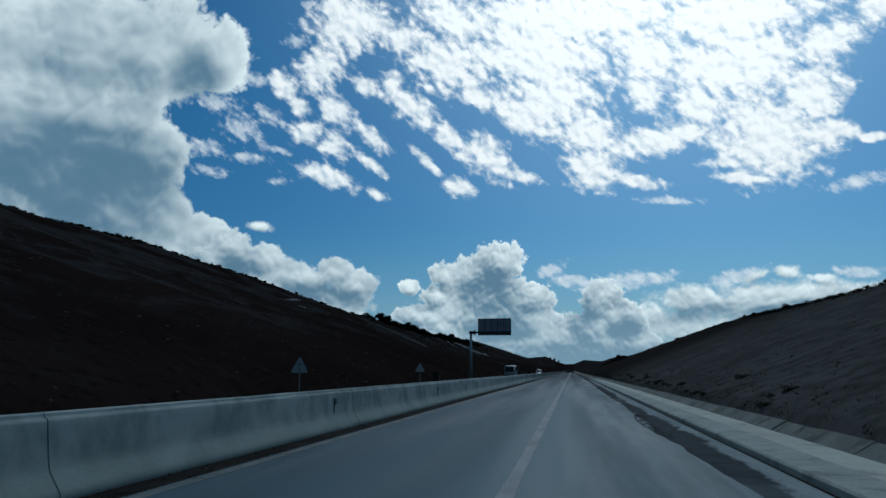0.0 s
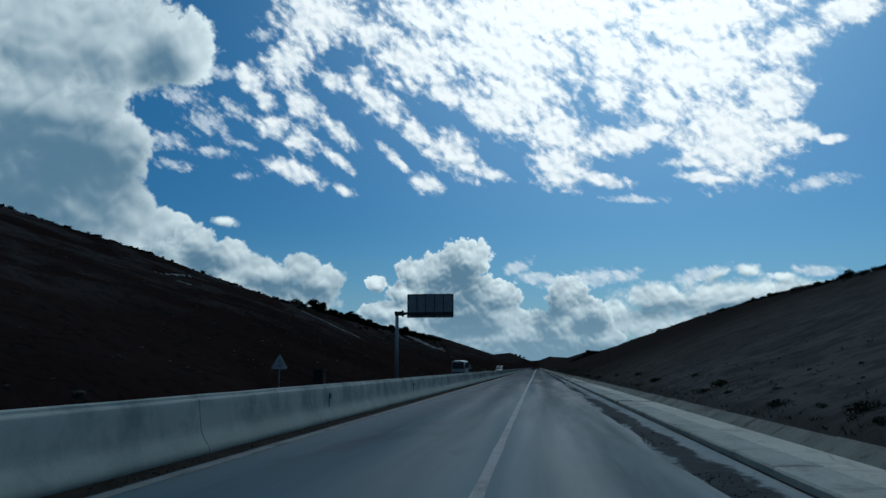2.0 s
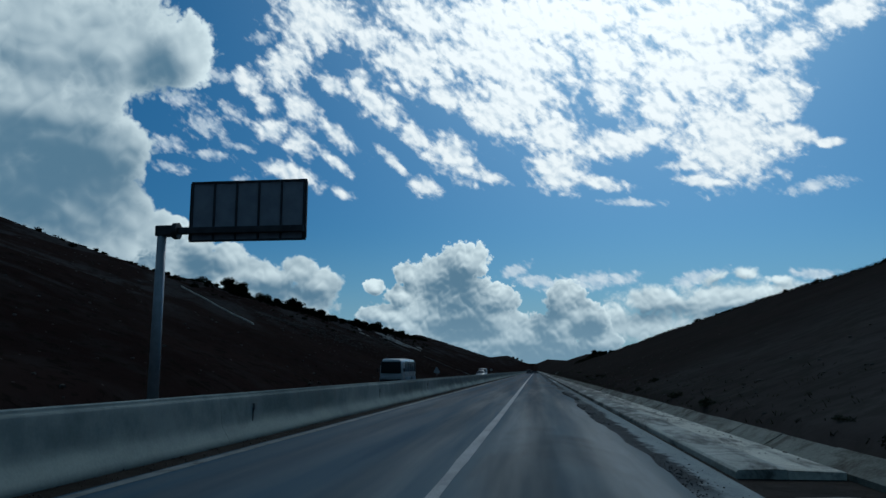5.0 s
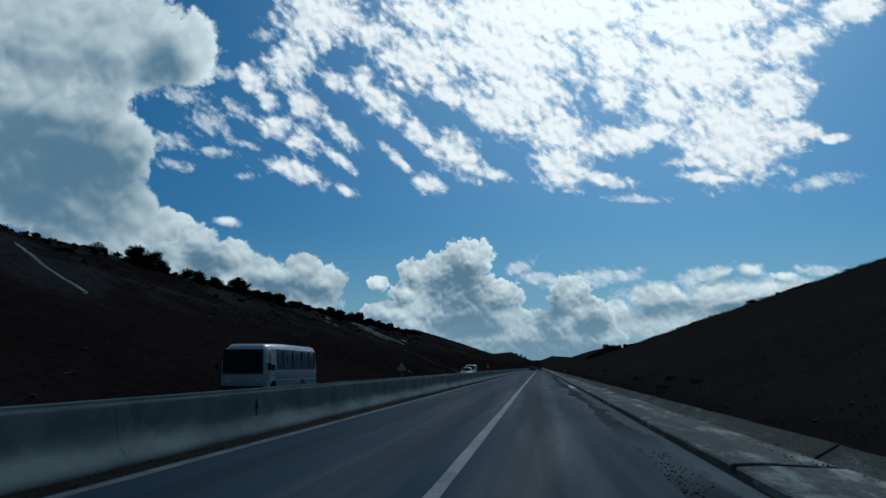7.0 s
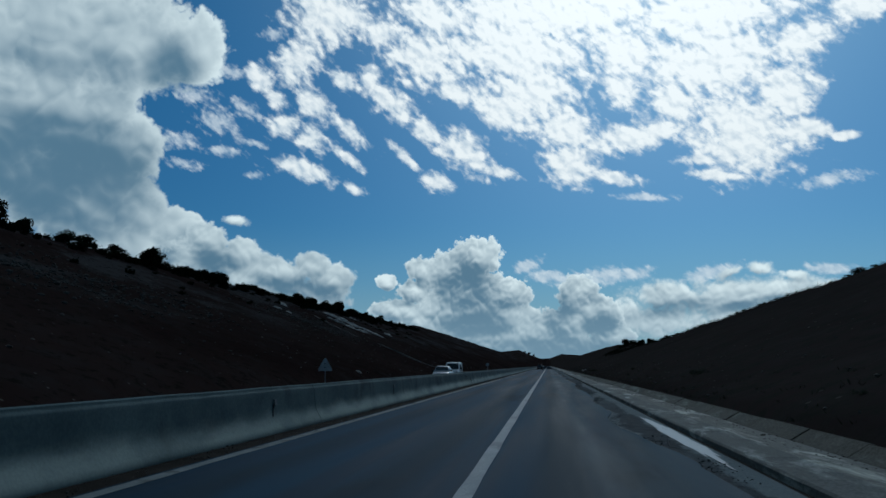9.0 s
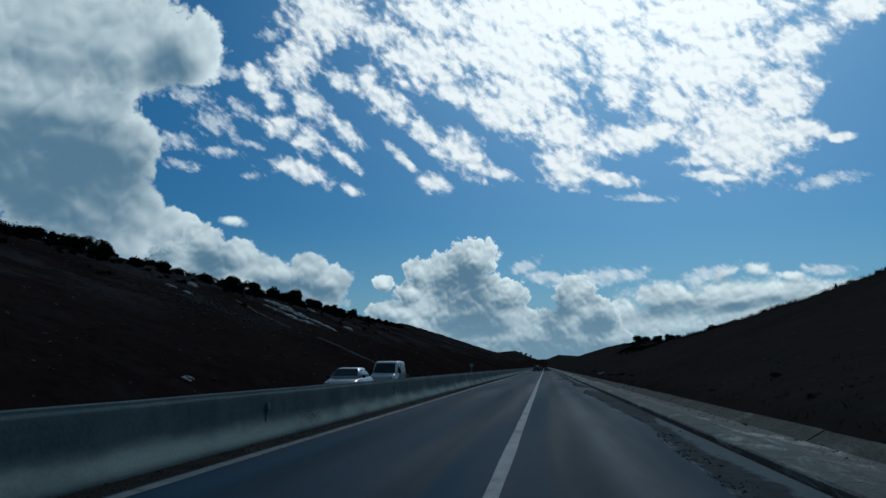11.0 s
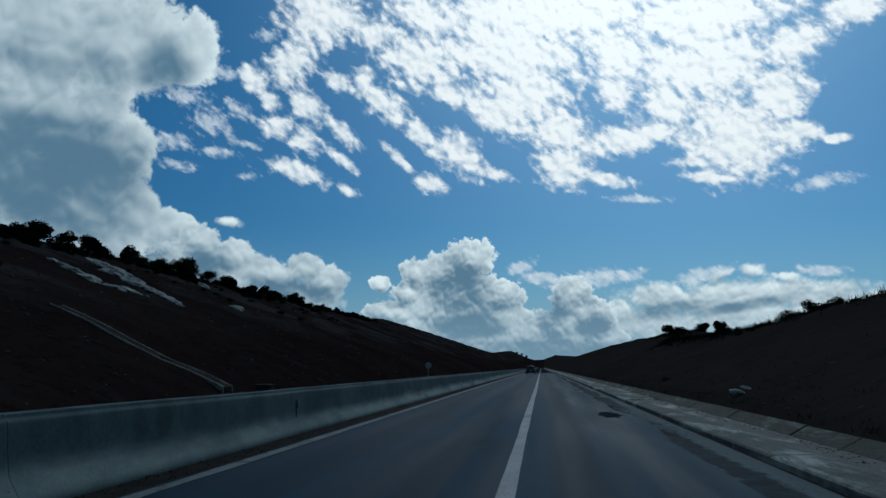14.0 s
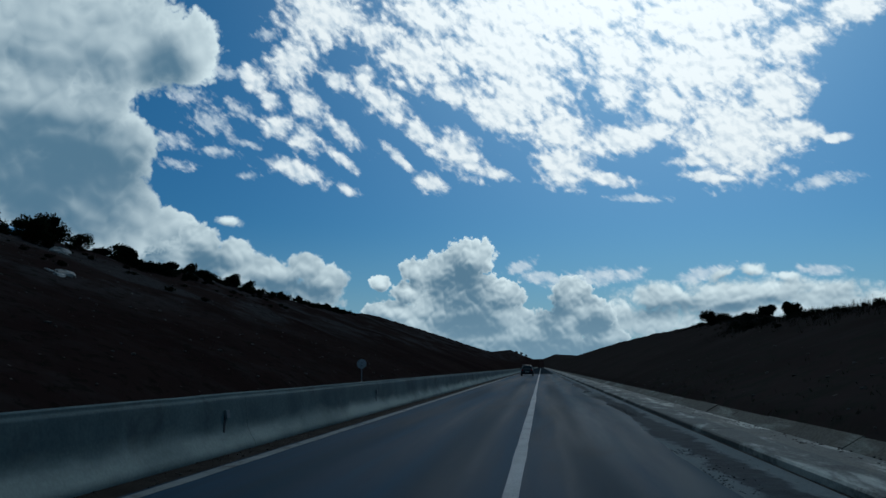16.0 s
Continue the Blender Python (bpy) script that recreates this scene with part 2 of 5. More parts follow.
lit = W.math("MULTIPLY_ADD", glare, 0.5, lit)
lit = W.math("MAXIMUM", W.math("MINIMUM", lit, 1.0), 0.0)
shade = W.mix(lit, (6.6, 8.9, 11.2), (17.8, 17.8, 17.4))
colour = W.mix(cover, colour, shade)
for puffs, shades, soft, size, ragged, base, rimmed, step, edge, model, crisp, glow_in in ((SHELF, SHELF_THICK, 0.25, 1.6, 0.42, 0.66, 0.15, 0.3, 0.55, 0.4, 0.35, 0.28), (TOWER, TOWER_THICK, 0.15, 1.5, 0.38, 0.43, 0.38, 0.7, 0.14, 0.55, 0.55, 0.28), (BANK, BANK_THICK, 0.25, 0.75, 0.34, 0.45, 0.34, 1.2, 0.16, 0.30, 0.28, 0.5), (FLANK, FLANK_THICK, 0.2, 1.25, 0.33, 0.41, 0.36, 0.8, 0.22, 0.4, 0.36, 0.3)):
    cover, lit = heap(after(flat, cover), puffs, shades, soft, size, ragged, base, rimmed, step, edge, model, crisp, glow_in)
    colour = W.mix(cover, colour, W.mix(lit, GREY, WHITE))
# distance pales the lowest clouds
colour = W.mix(W.ramp(height, 0.0, 6.5, 0.5, 0.0), colour, (5.2, 7.6, 9.2))
# darker sky overhead and behind, out of view, added to dim the ground
lid = W.math("MAXIMUM", W.ramp(height, 31.0, 46.0), W.ramp(W.math("ABSOLUTE", bearing), 48.0, 75.0))
lid = W.math("MULTIPLY", lid, W.ramp(W.noise(flat, 0.05, 4, 0.6), 0.25, 0.45, 0.6, 1.0))
colour = W.mix(lid, colour, (0.85, 1.65, 2.55))
glow = W.mix(1.0, colour, W.mix(glare, (0.0, 0.0, 0.0), (4.5, 4.5, 4.5)), "ADD")
back = W.add("ShaderNodeBackground")
W.put(back.inputs[0], glow)
back.inputs[1].default_value = 0.05
W.tree.links.new(back.outputs[0], W.add("ShaderNodeOutputWorld").inputs[0])

# ---------------------------------------------------------------- materials
def surface(name, dark, light, scale=1.0, rough=0.85, bump=0.3, grain=30.0, speck=None, stain=None, metal=0.0, stretch=(1, 1, 1), spread=0.0, spec=0.2, foot=None, soil_and_dim=None):
    """A weathered opaque surface: patches between two colours, grain, optional specks (colour, scale, size) and stains (colour, scale, amount)."""
    m = bpy.data.materials.new(name)
    m.use_nodes = True
    n = Net(m.node_tree)
    p = n.mapping(n.add("ShaderNodeNewGeometry").outputs["Position"], scale=stretch)
    col = n.mix(n.ramp(n.noise(p, scale, 5, 0.6), 0.3, 0.7), dark, light)
    fine = n.noise(p, grain, 4, 0.65)
    col = n.mix(n.ramp(fine, 0.3, 0.7, 0.0, 0.55), col, n.mix(1.0, col, (0.62, 0.62, 0.62), "MULTIPLY"))
    if stain:
        c, s, amount = stain
        col = n.mix(n.math("MULTIPLY", n.ramp(n.noise(p, s, 6, 0.65, 0.4), 0.52, 0.68), amount), col, c)
    if speck:
        c, s, size = speck
        col = n.mix(n.ramp(n.voronoi(p, s), size, size * 0.7, 0.0, 1.0), col, c)
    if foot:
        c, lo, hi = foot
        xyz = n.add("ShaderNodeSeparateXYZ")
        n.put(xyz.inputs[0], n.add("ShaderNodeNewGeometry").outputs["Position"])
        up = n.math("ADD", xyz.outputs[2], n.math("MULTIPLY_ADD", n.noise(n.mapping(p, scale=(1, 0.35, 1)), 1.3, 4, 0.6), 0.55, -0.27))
        # stronger light near the start is painted in as paler concrete
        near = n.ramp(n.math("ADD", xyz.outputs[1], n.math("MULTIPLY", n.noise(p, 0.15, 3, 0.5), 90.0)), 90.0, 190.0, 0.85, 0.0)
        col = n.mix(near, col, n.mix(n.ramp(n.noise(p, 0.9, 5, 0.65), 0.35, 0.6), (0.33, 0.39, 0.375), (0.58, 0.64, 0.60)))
        # sky light on the sloping toe, put in as a paler colour low down
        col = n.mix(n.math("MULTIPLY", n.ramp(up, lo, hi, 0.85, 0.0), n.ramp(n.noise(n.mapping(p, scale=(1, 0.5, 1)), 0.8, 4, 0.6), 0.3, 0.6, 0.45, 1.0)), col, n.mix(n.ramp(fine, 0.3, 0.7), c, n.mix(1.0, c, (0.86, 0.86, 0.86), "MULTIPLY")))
    if soil_and_dim:
        # washed-down soil lies thicker further along; weaker light there is coloured in too
        xyz = n.add("ShaderNodeSeparateXYZ")
        n.put(xyz.inputs[0], n.add("ShaderNodeNewGeometry").outputs["Position"])
        much = n.ramp(xyz.outputs[1], 75.0, 135.0, -0.06, 0.23, smooth=False)
        washed = n.math("MULTIPLY", n.ramp(xyz.outputs[1], 212.0, 222.0), n.ramp(xyz.outputs[1], 246.0, 254.0, 1.0, 0.0))
        much = n.math("MULTIPLY_ADD", washed, 0.07, much)
        earth = n.noise(n.mapping(p, scale=(1.0, 0.22, 1.0)), 1.6, 6, 0.7, 0.5)
        col = n.mix(n.math("MULTIPLY", n.ramp(n.math("ADD", earth, much), 0.54, 0.74), 0.85), col, n.mix(n.ramp(fine, 0.35, 0.65), soil_and_dim, n.mix(1.0, soil_and_dim, (0.5, 0.5, 0.5), "MULTIPLY")))
    if spread:
        info = n.add("ShaderNodeObjectInfo").outputs["Random"]
        col = n.mix(1.0, col, n.mix(info, (1 - spread,) * 3, (1 + spread,) * 3), "MULTIPLY")
    b = n.add("ShaderNodeBsdfPrincipled")
    n.put(b.inputs["Base Color"], col)
    n.put(b.inputs["Roughness"], n.ramp(fine, 0.2, 0.8, max(rough - 0.1, 0.02), min(rough + 0.1, 1.0)))
    b.inputs["Metallic"].default_value = metal
    b.inputs["Specular IOR Level"].default_value = spec
    if bump:
        bp = n.add("ShaderNodeBump")
        bp.inputs["Strength"].default_value = bump
        bp.inputs["Distance"].default_value = 0.02
        n.put(bp.inputs["Height"], n.math("ADD", fine, n.noise(p, grain * 0.2, 3, 0.6)))
        n.put(b.inputs["Normal"], bp.outputs[0])
    n.tree.links.new(b.outputs[0], n.add("ShaderNodeOutputMaterial").inputs[0])
    return m


def glass(name, tint=(0.02, 0.03, 0.035), rough=0.05):
    m = bpy.data.materials.new(name)
    m.use_nodes = True
    n = Net(m.node_tree)
    b = n.add("ShaderNodeBsdfPrincipled")
    b.inputs["Base Color"].default_value = (*tint, 1)
    b.inputs["Roughness"].default_value = rough
    b.inputs["Specular IOR Level"].default_value = 0.3
    n.tree.links.new(b.outputs[0], n.add("ShaderNodeOutputMaterial").inputs[0])
    return m


def asphalt_material():
    """Grey asphalt: fine stone grain, dusty bands along the lane, long darker wheel tracks, sealed patches."""
    m = bpy.data.materials.new("asphalt")
    m.use_nodes = True
    n = Net(m.node_tree)
    p = n.add("ShaderNodeNewGeometry").outputs["Position"]
    xyz = n.add("ShaderNodeSeparateXYZ")
    n.put(xyz.inputs[0], p)
    x = xyz.outputs[0]
    long = n.noise(n.mapping(p, scale=(1.1, 0.035, 1)), 1.0, 4, 0.6)
    col = n.mix(n.ramp(long, 0.40, 0.60), (0.008, 0.040, 0.074), (0.018, 0.073, 0.124))
    # pale dust where few wheels run, towards the outer edge
    dust_haze = n.math("MULTIPLY", n.ramp(x, 0.3, 1.8), n.ramp(n.noise(n.mapping(p, scale=(1.5, 0.12, 1)), 1.0, 5, 0.65), 0.3, 0.65))
    # brighter light and sun sheen near the start, put into the asphalt's colour
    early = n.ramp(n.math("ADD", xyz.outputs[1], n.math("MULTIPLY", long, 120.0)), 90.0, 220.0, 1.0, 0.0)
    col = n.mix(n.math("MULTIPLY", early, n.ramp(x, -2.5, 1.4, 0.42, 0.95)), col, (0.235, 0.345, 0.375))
    col = n.mix(n.math("MULTIPLY", dust_haze, 0.6), col, (0.066, 0.118, 0.140))
    # darker tracks where the wheels run
    bend = n.math("MULTIPLY", n.math("SUBTRACT", n.noise(n.mapping(p, scale=(0.3, 0.03, 1)), 1.0, 3, 0.5), 0.5), 0.9)
    for middle, much in ((0.95, 0.62), (2.0, 0.25), (-0.95, 0.5), (-2.6, 0.5)):
        off = n.math("ABSOLUTE", n.math("SUBTRACT", n.math("ADD", x, bend), middle))
        track = n.math("MULTIPLY", n.ramp(off, 0.12, 0.52, 1.0, 0.0), n.math("MULTIPLY_ADD", early, -0.75, 1.0))
        col = n.mix(n.math("MULTIPLY", track, much), col, (0.008, 0.027, 0.040))
    patch = n.noise(n.mapping(p, scale=(0.35, 0.08, 1)), 1.0, 5, 0.6, 0.6)
    col = n.mix(n.math("MULTIPLY", n.ramp(patch, 0.55, 0.7), 0.5), col, (0.012, 0.026, 0.036))
    grain = n.noise(p, 90.0, 3, 0.7)
    col = n.mix(n.ramp(grain, 0.3, 0.7, 0.0, 0.6), col, n.mix(1.0, col, (0.55, 0.55, 0.55), "MULTIPLY"))
    b = n.add("ShaderNodeBsdfPrincipled")
    n.put(b.inputs["Base Color"], col)
    n.put(b.inputs["Roughness"], n.ramp(long, 0.3, 0.7, 0.6, 0.8))
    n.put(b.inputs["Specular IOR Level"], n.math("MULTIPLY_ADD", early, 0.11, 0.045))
    bp = n.add("ShaderNodeBump")
    bp.inputs["Strength"].default_value = 0.35
    bp.inputs["Distance"].default_value = 0.006
    n.put(bp.inputs["Height"], grain)
    n.put(b.inputs["Normal"], bp.outputs[0])
    n.tree.links.new(b.outputs[0], n.add("ShaderNodeOutputMaterial").inputs[0])
    return m


def shoulder_material():
    """Gritty grey shoulder with a ragged band of dark damp earth beside the asphalt."""
    m = bpy.data.materials.new("shoulder_grit")
    m.use_nodes = True
    n = Net(m.node_tree)
    p = n.add("ShaderNodeNewGeometry").outputs["Position"]
    xyz = n.add("ShaderNodeSeparateXYZ")
    n.put(xyz.inputs[0], p)
    x = xyz.outputs[0]
    wander = n.math("SUBTRACT", n.noise(n.mapping(p, scale=(0.5, 0.20, 1)), 1.0, 5, 0.68, 0.3), 0.5)
    fray = n.math("SUBTRACT", n.noise(n.mapping(p, scale=(1.0, 0.45, 1)), 5.0, 5, 0.7), 0.5)
    inner = n.math("ADD", x, n.math("ADD", n.math("MULTIPLY", wander, 1.3), n.math("MULTIPLY", fray, 0.5)))
    outer = n.math("ADD", x, n.math("ADD", n.math("MULTIPLY", wander, -1.0), n.math("MULTIPLY", fray, 0.4)))
    washed = n.math("MULTIPLY", n.ramp(xyz.outputs[1], 210.0, 222.0), n.ramp(xyz.outputs[1], 246.0, 256.0, 1.0, 0.0))
    outer = n.math("MULTIPLY_ADD", washed, -0.45, outer)
    band = n.math("MULTIPLY", n.ramp(inner, 2.36, 2.52), n.ramp(outer, 2.92, 3.06, 1.0, 0.0))
    stretch = n.ramp(n.noise(n.mapping(p, scale=(0.02, 0.06, 1)), 1.0, 3, 0.5), 0.36, 0.48, 0.2, 1.0)
    grit = n.noise(p, 26.0, 4, 0.7)
    pale = n.mix(n.ramp(n.noise(n.mapping(p, scale=(1.6, 0.35, 1)), 0.9, 5, 0.6), 0.3, 0.7), (0.30, 0.355, 0.36), (0.44, 0.50, 0.50))
    # the grit darkens further along, with the weaker light put into its colour
    pale = n.mix(n.ramp(xyz.outputs[1], 90.0, 150.0, 0.0, 0.75), pale, (0.075, 0.105, 0.115))
    earth = n.mix(n.ramp(n.noise(p, 3.0, 5, 0.65), 0.35, 0.65), (0.015, 0.028, 0.037), (0.036, 0.056, 0.066))
    col = n.mix(n.math("MULTIPLY", band, stretch), pale, earth)
    col = n.mix(n.ramp(grit, 0.3, 0.7, 0.0, 0.5), col, n.mix(1.0, col, (0.55, 0.55, 0.55), "MULTIPLY"))
    b = n.add("ShaderNodeBsdfPrincipled")
    n.put(b.inputs["Base Color"], col)
    b.inputs["Roughness"].default_value = 0.9
    b.inputs["Specular IOR Level"].default_value = 0.1
    bp = n.add("ShaderNodeBump")
    bp.inputs["Strength"].default_value = 0.6
    bp.inputs["Distance"].default_value = 0.02
    n.put(bp.inputs["Height"], n.math("ADD", grit, n.noise(p, 6.0, 3, 0.6)))
    n.put(b.inputs["Normal"], bp.outputs[0])
    n.tree.links.new(b.outputs[0], n.add("ShaderNodeOutputMaterial").inputs[0])
    return m


def hill_material():
    """Burnt brown soil of the cut slopes: reddish and grey patches, pale stones, dry scrub, faint terraces."""
    m = bpy.data.materials.new("slope_soil")
    m.use_nodes = True
    n = Net(m.node_tree)
    p = n.add("ShaderNodeNewGeometry").outputs["Position"]
    big = n.noise(p, 0.035, 5, 0.6)
    mid = n.noise(p, 0.35, 6, 0.65)
    xyz = n.add("ShaderNodeSeparateXYZ")
    n.put(xyz.inputs[0], p)
    col = n.mix(n.ramp(big, 0.35, 0.65), (0.0205, 0.0130, 0.0118), (0.031, 0.0208, 0.0188))
    col = n.mix(n.math("MULTIPLY", n.ramp(mid, 0.45, 0.7), 0.6), col, (0.033, 0.028, 0.027))
    bare = n.math("MULTIPLY", n.ramp(n.noise(n.mapping(p, scale=(1.0, 0.6, 1.0)), 0.085, 5, 0.65, 0.5), 0.46, 0.60), n.ramp(xyz.outputs[0], -40.0, -26.0, 1.0, 0.0))
    col = n.mix(n.math("MULTIPLY", bare, 0.7), col, (0.062, 0.062, 0.062))
    scrub = n.noise(p, 1.1, 6, 0.7, 0.5)
    col = n.mix(n.math("MULTIPLY", n.ramp(scrub, 0.52, 0.62), 0.7), col, (0.011, 0.0105, 0.008))
    # veiling haze over the outer slope near the start, painted in as grey
    dust_haze = n.math("MULTIPLY", n.ramp(xyz.outputs[0], 4.0, 6.0), n.ramp(n.math("ADD", xyz.outputs[1], n.math("MULTIPLY", big, 80.0)), 90.0, 190.0, 1.0, 0.14))
    film = n.noise(n.mapping(p, scale=(1.0, 0.7, 1.0)), 0.30, 6, 0.62, 0.2)
    col = n.mix(n.math("MULTIPLY", dust_haze, 0.85), col, n.mix(n.ramp(film, 0.36, 0.64), (0.118, 0.114, 0.110), (0.160, 0.156, 0.150)))
    blotch = n.math("MULTIPLY", n.ramp(n.noise(p, 1.1, 6, 0.68, 0.3), 0.44, 0.60), n.ramp(xyz.outputs[0], 4.0, 6.0))
    col = n.mix(n.math("MULTIPLY", blotch, 0.45), col, (0.036, 0.037, 0.030))
    col = n.mix(n.ramp(n.voronoi(p, 0.9), 0.07, 0.04), col, (0.10, 0.09, 0.08))
    b = n.add("ShaderNodeBsdfPrincipled")
    n.put(b.inputs["Base Color"], col)
    b.inputs["Roughness"].default_value = 1.0
    b.inputs["Specular IOR Level"].default_value = 0.0
    bp = n.add("ShaderNodeBump")
    bp.inputs["Strength"].default_value = 0.3
    bp.inputs["Distance"].default_value = 0.10
    n.put(bp.inputs["Height"], n.math("ADD", scrub, n.math("MULTIPLY", n.noise(p, 5.0, 5, 0.7), 0.4)))
    n.put(b.inputs["Normal"], bp.outputs[0])
    n.tree.links.new(b.outputs[0], n.add("ShaderNodeOutputMaterial").inputs[0])
    return m


ASPHALT = asphalt_material()
HILL = hill_material()
OLD_ASPHALT = surface("old_asphalt", (0.022, 0.033, 0.042), (0.038, 0.052, 0.062), 0.6, 0.75, 0.3, 60, spec=0.0, stain=((0.035, 0.036, 0.036), 0.9, 0.6))
SHOULDER = shoulder_material()
DIRT = surface("roadside_dirt", (0.014, 0.012, 0.010), (0.035, 0.030, 0.025), 1.5, 0.95, 0.8, 22, spec=0.05)
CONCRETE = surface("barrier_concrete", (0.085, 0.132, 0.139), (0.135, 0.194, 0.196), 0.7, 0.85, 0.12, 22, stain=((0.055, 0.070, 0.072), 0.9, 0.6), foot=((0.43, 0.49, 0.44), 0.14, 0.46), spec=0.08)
PALE_CONCRETE = surface("gutter_concrete", (0.68, 0.68, 0.58), (0.80, 0.79, 0.68), 0.8, 0.88, 0.5, 24, stain=((0.30, 0.28, 0.235), 0.8, 0.6), speck=((0.06, 0.055, 0.05), 3.3, 0.07), spread=0.05, soil_and_dim=(0.11, 0.112, 0.100))
CHUTE = surface("chute_concrete", (0.52, 0.52, 0.47), (0.70, 0.69, 0.63), 0.8, 0.88, 0.3, 24, stain=((0.20, 0.19, 0.16), 0.7, 0.6))
OLD_CHUTE = surface("old_chute_concrete", (0.20, 0.20, 0.18), (0.36, 0.355, 0.33), 0.8, 0.88, 0.3, 24, stain=((0.07, 0.065, 0.055), 0.6, 0.8))
KERB = surface("kerb_concrete", (0.47, 0.50, 0.45), (0.60, 0.62, 0.56), 1.2, 0.88, 0.5, 24, stain=((0.19, 0.19, 0.165), 1.1, 0.7), spread=0.04, soil_and_dim=(0.085, 0.092, 0.088))
WALL_SLAB = surface("lining_concrete", (0.165, 0.185, 0.160), (0.27, 0.295, 0.255), 0.9, 0.9, 0.5, 20, stain=((0.05, 0.05, 0.036), 1.0, 0.8), spread=0.05, soil_and_dim=(0.07, 0.068, 0.052))
PAINT_WHITE = surface("road_paint", (0.34, 0.37, 0.38), (0.46, 0.49, 0.495), 1.5, 0.7, 0.2, 45, stain=((0.13, 0.145, 0.15), 1.4, 0.5), stretch=(1, 0.4, 1))
PAINT_EDGE = surface("worn_edge_paint", (0.17, 0.20, 0.20), (0.27, 0.30, 0.29), 1.2, 0.75, 0.3, 40, stain=((0.07, 0.07, 0.065), 2.6, 0.9))
TAR = surface("tar", (0.012, 0.012, 0.013), (0.022, 0.022, 0.023), 2.0, 0.6, 0.3, 40)
STEEL = surface("galvanised_steel", (0.40, 0.42, 0.44), (0.52, 0.54, 0.56), 2.0, 0.5, 0.1, 40, metal=0.25)
DARK_STEEL = surface("dull_steel", (0.06, 0.062, 0.066), (0.10, 0.10, 0.105), 2.0, 0.6, 0.1, 40, metal=0.4)
PANEL_BACK = surface("panel_back", (0.32, 0.33, 0.37), (0.42, 0.43, 0.47), 1.5, 0.6, 0.1, 30)
SIGN_BACK = surface("sign_plate_back", (0.50, 0.52, 0.53), (0.62, 0.64, 0.65), 3.0, 0.55, 0.1, 30, metal=0.15)
ROCK = surface("pale_rock", (0.30, 0.29, 0.265), (0.58, 0.56, 0.52), 0.5, 0.92, 0.9, 6, stain=((0.09, 0.08, 0.065), 0.6, 0.8))
STONE = surface("stone", (0.05, 0.046, 0.04), (0.15, 0.14, 0.125), 2.0, 0.92, 0.5, 12, spec=0.05)
MUD = surface("dark_mud", (0.035, 0.044, 0.050), (0.075, 0.090, 0.098), 1.5, 0.85, 0.8, 18, spec=0.05)
BLOCK = surface("block_concrete", (0.16, 0.19, 0.20), (0.24, 0.27, 0.28), 2.0, 0.8, 0.2, 30)
DARK_CONCRETE = surface("dark_concrete", (0.035, 0.034, 0.032), (0.06, 0.058, 0.054), 1.2, 0.9, 0.3, 20)
BARK = surface("bark", (0.035, 0.027, 0.02), (0.07, 0.055, 0.04), 3.0, 0.95, 0.6, 20)
LEAF = surface("dark_leaves", (0.008, 0.011, 0.006), (0.02, 0.026, 0.013), 1.2, 0.85, 0.0, 8, spread=0.3, spec=0.0)
GRASS = surface("dry_grass", (0.020, 0.018, 0.012), (0.05, 0.043, 0.028), 0.8, 0.9, 0.0, 8, spec=0.0)
WEED = surface("dark_weeds", (0.034, 0.031, 0.021), (0.062, 0.056, 0.040), 0.8, 0.9, 0.0, 8, spec=0.0)
WHITE_PAINT = surface("white_car_paint", (0.55, 0.57, 0.58), (0.66, 0.68, 0.69), 0.6, 0.25, 0.0, 10, spec=0.5)
BUS_BLUE = surface("pale_blue_paint", (0.14, 0.28, 0.40), (0.18, 0.34, 0.46), 0.6, 0.3, 0.0, 10, spec=0.5)
CAR_DARK = surface("dark_car_paint", (0.03, 0.034, 0.04), (0.05, 0.055, 0.06), 0.6, 0.45, 0.0, 10, spec=0.3)
CAR_SILVER = surface("silver_car_paint", (0.42, 0.44, 0.46), (0.52, 0.54, 0.56), 0.6, 0.3, 0.0, 10, metal=0.3, spec=0.5)
RUBBER = surface("tyre_rubber", (0.015, 0.015, 0.015), (0.03, 0.03, 0.03), 4.0, 0.85, 0.1, 30)
PLASTIC = surface("dark_plastic", (0.015, 0.015, 0.017), (0.03, 0.03, 0.032), 2.0, 0.6, 0.0, 30)
GLASS = glass("dark_window_glass")
# the blue tint puts the mirrored sky into the bus panes' colour
BUS_GLASS = glass("bus_window_glass", (0.08, 0.15, 0.21), 0.08)
LAMP_CLEAR = glass("clear_lamp", (0.5, 0.52, 0.55), 0.15)
LAMP_RED = glass("red_lamp", (0.25, 0.01, 0.01), 0.2)
PLATE = surface("plate_white", (0.5, 0.5, 0.5), (0.6, 0.6, 0.6), 3.0, 0.6, 0.0, 10)

# ---------------------------------------------------------------- mesh helpers
def mesh_object(name, bm, material, parent=None, smooth=False):
    me = bpy.data.meshes.new(name)
    bmesh.ops.recalc_face_normals(bm, faces=bm.faces[:])
    bm.to_mesh(me)
    bm.free()
    me.materials.append(material)
    if smooth:
        me.shade_smooth()
    ob = new(name, me)
    if parent is not None:
        ob.parent = parent
    return ob


def part(name, bm, material, parent, label="", smooth=False):
    return tagged(mesh_object(name, bm, material, parent, smooth), label)


def raw_object(name, verts, faces, material, smooth=False):
    me = bpy.data.meshes.new(name)
    me.from_pydata(verts, [], faces)
    me.materials.append(material)
    if smooth:
        me.shade_smooth()
    return new(name, me)


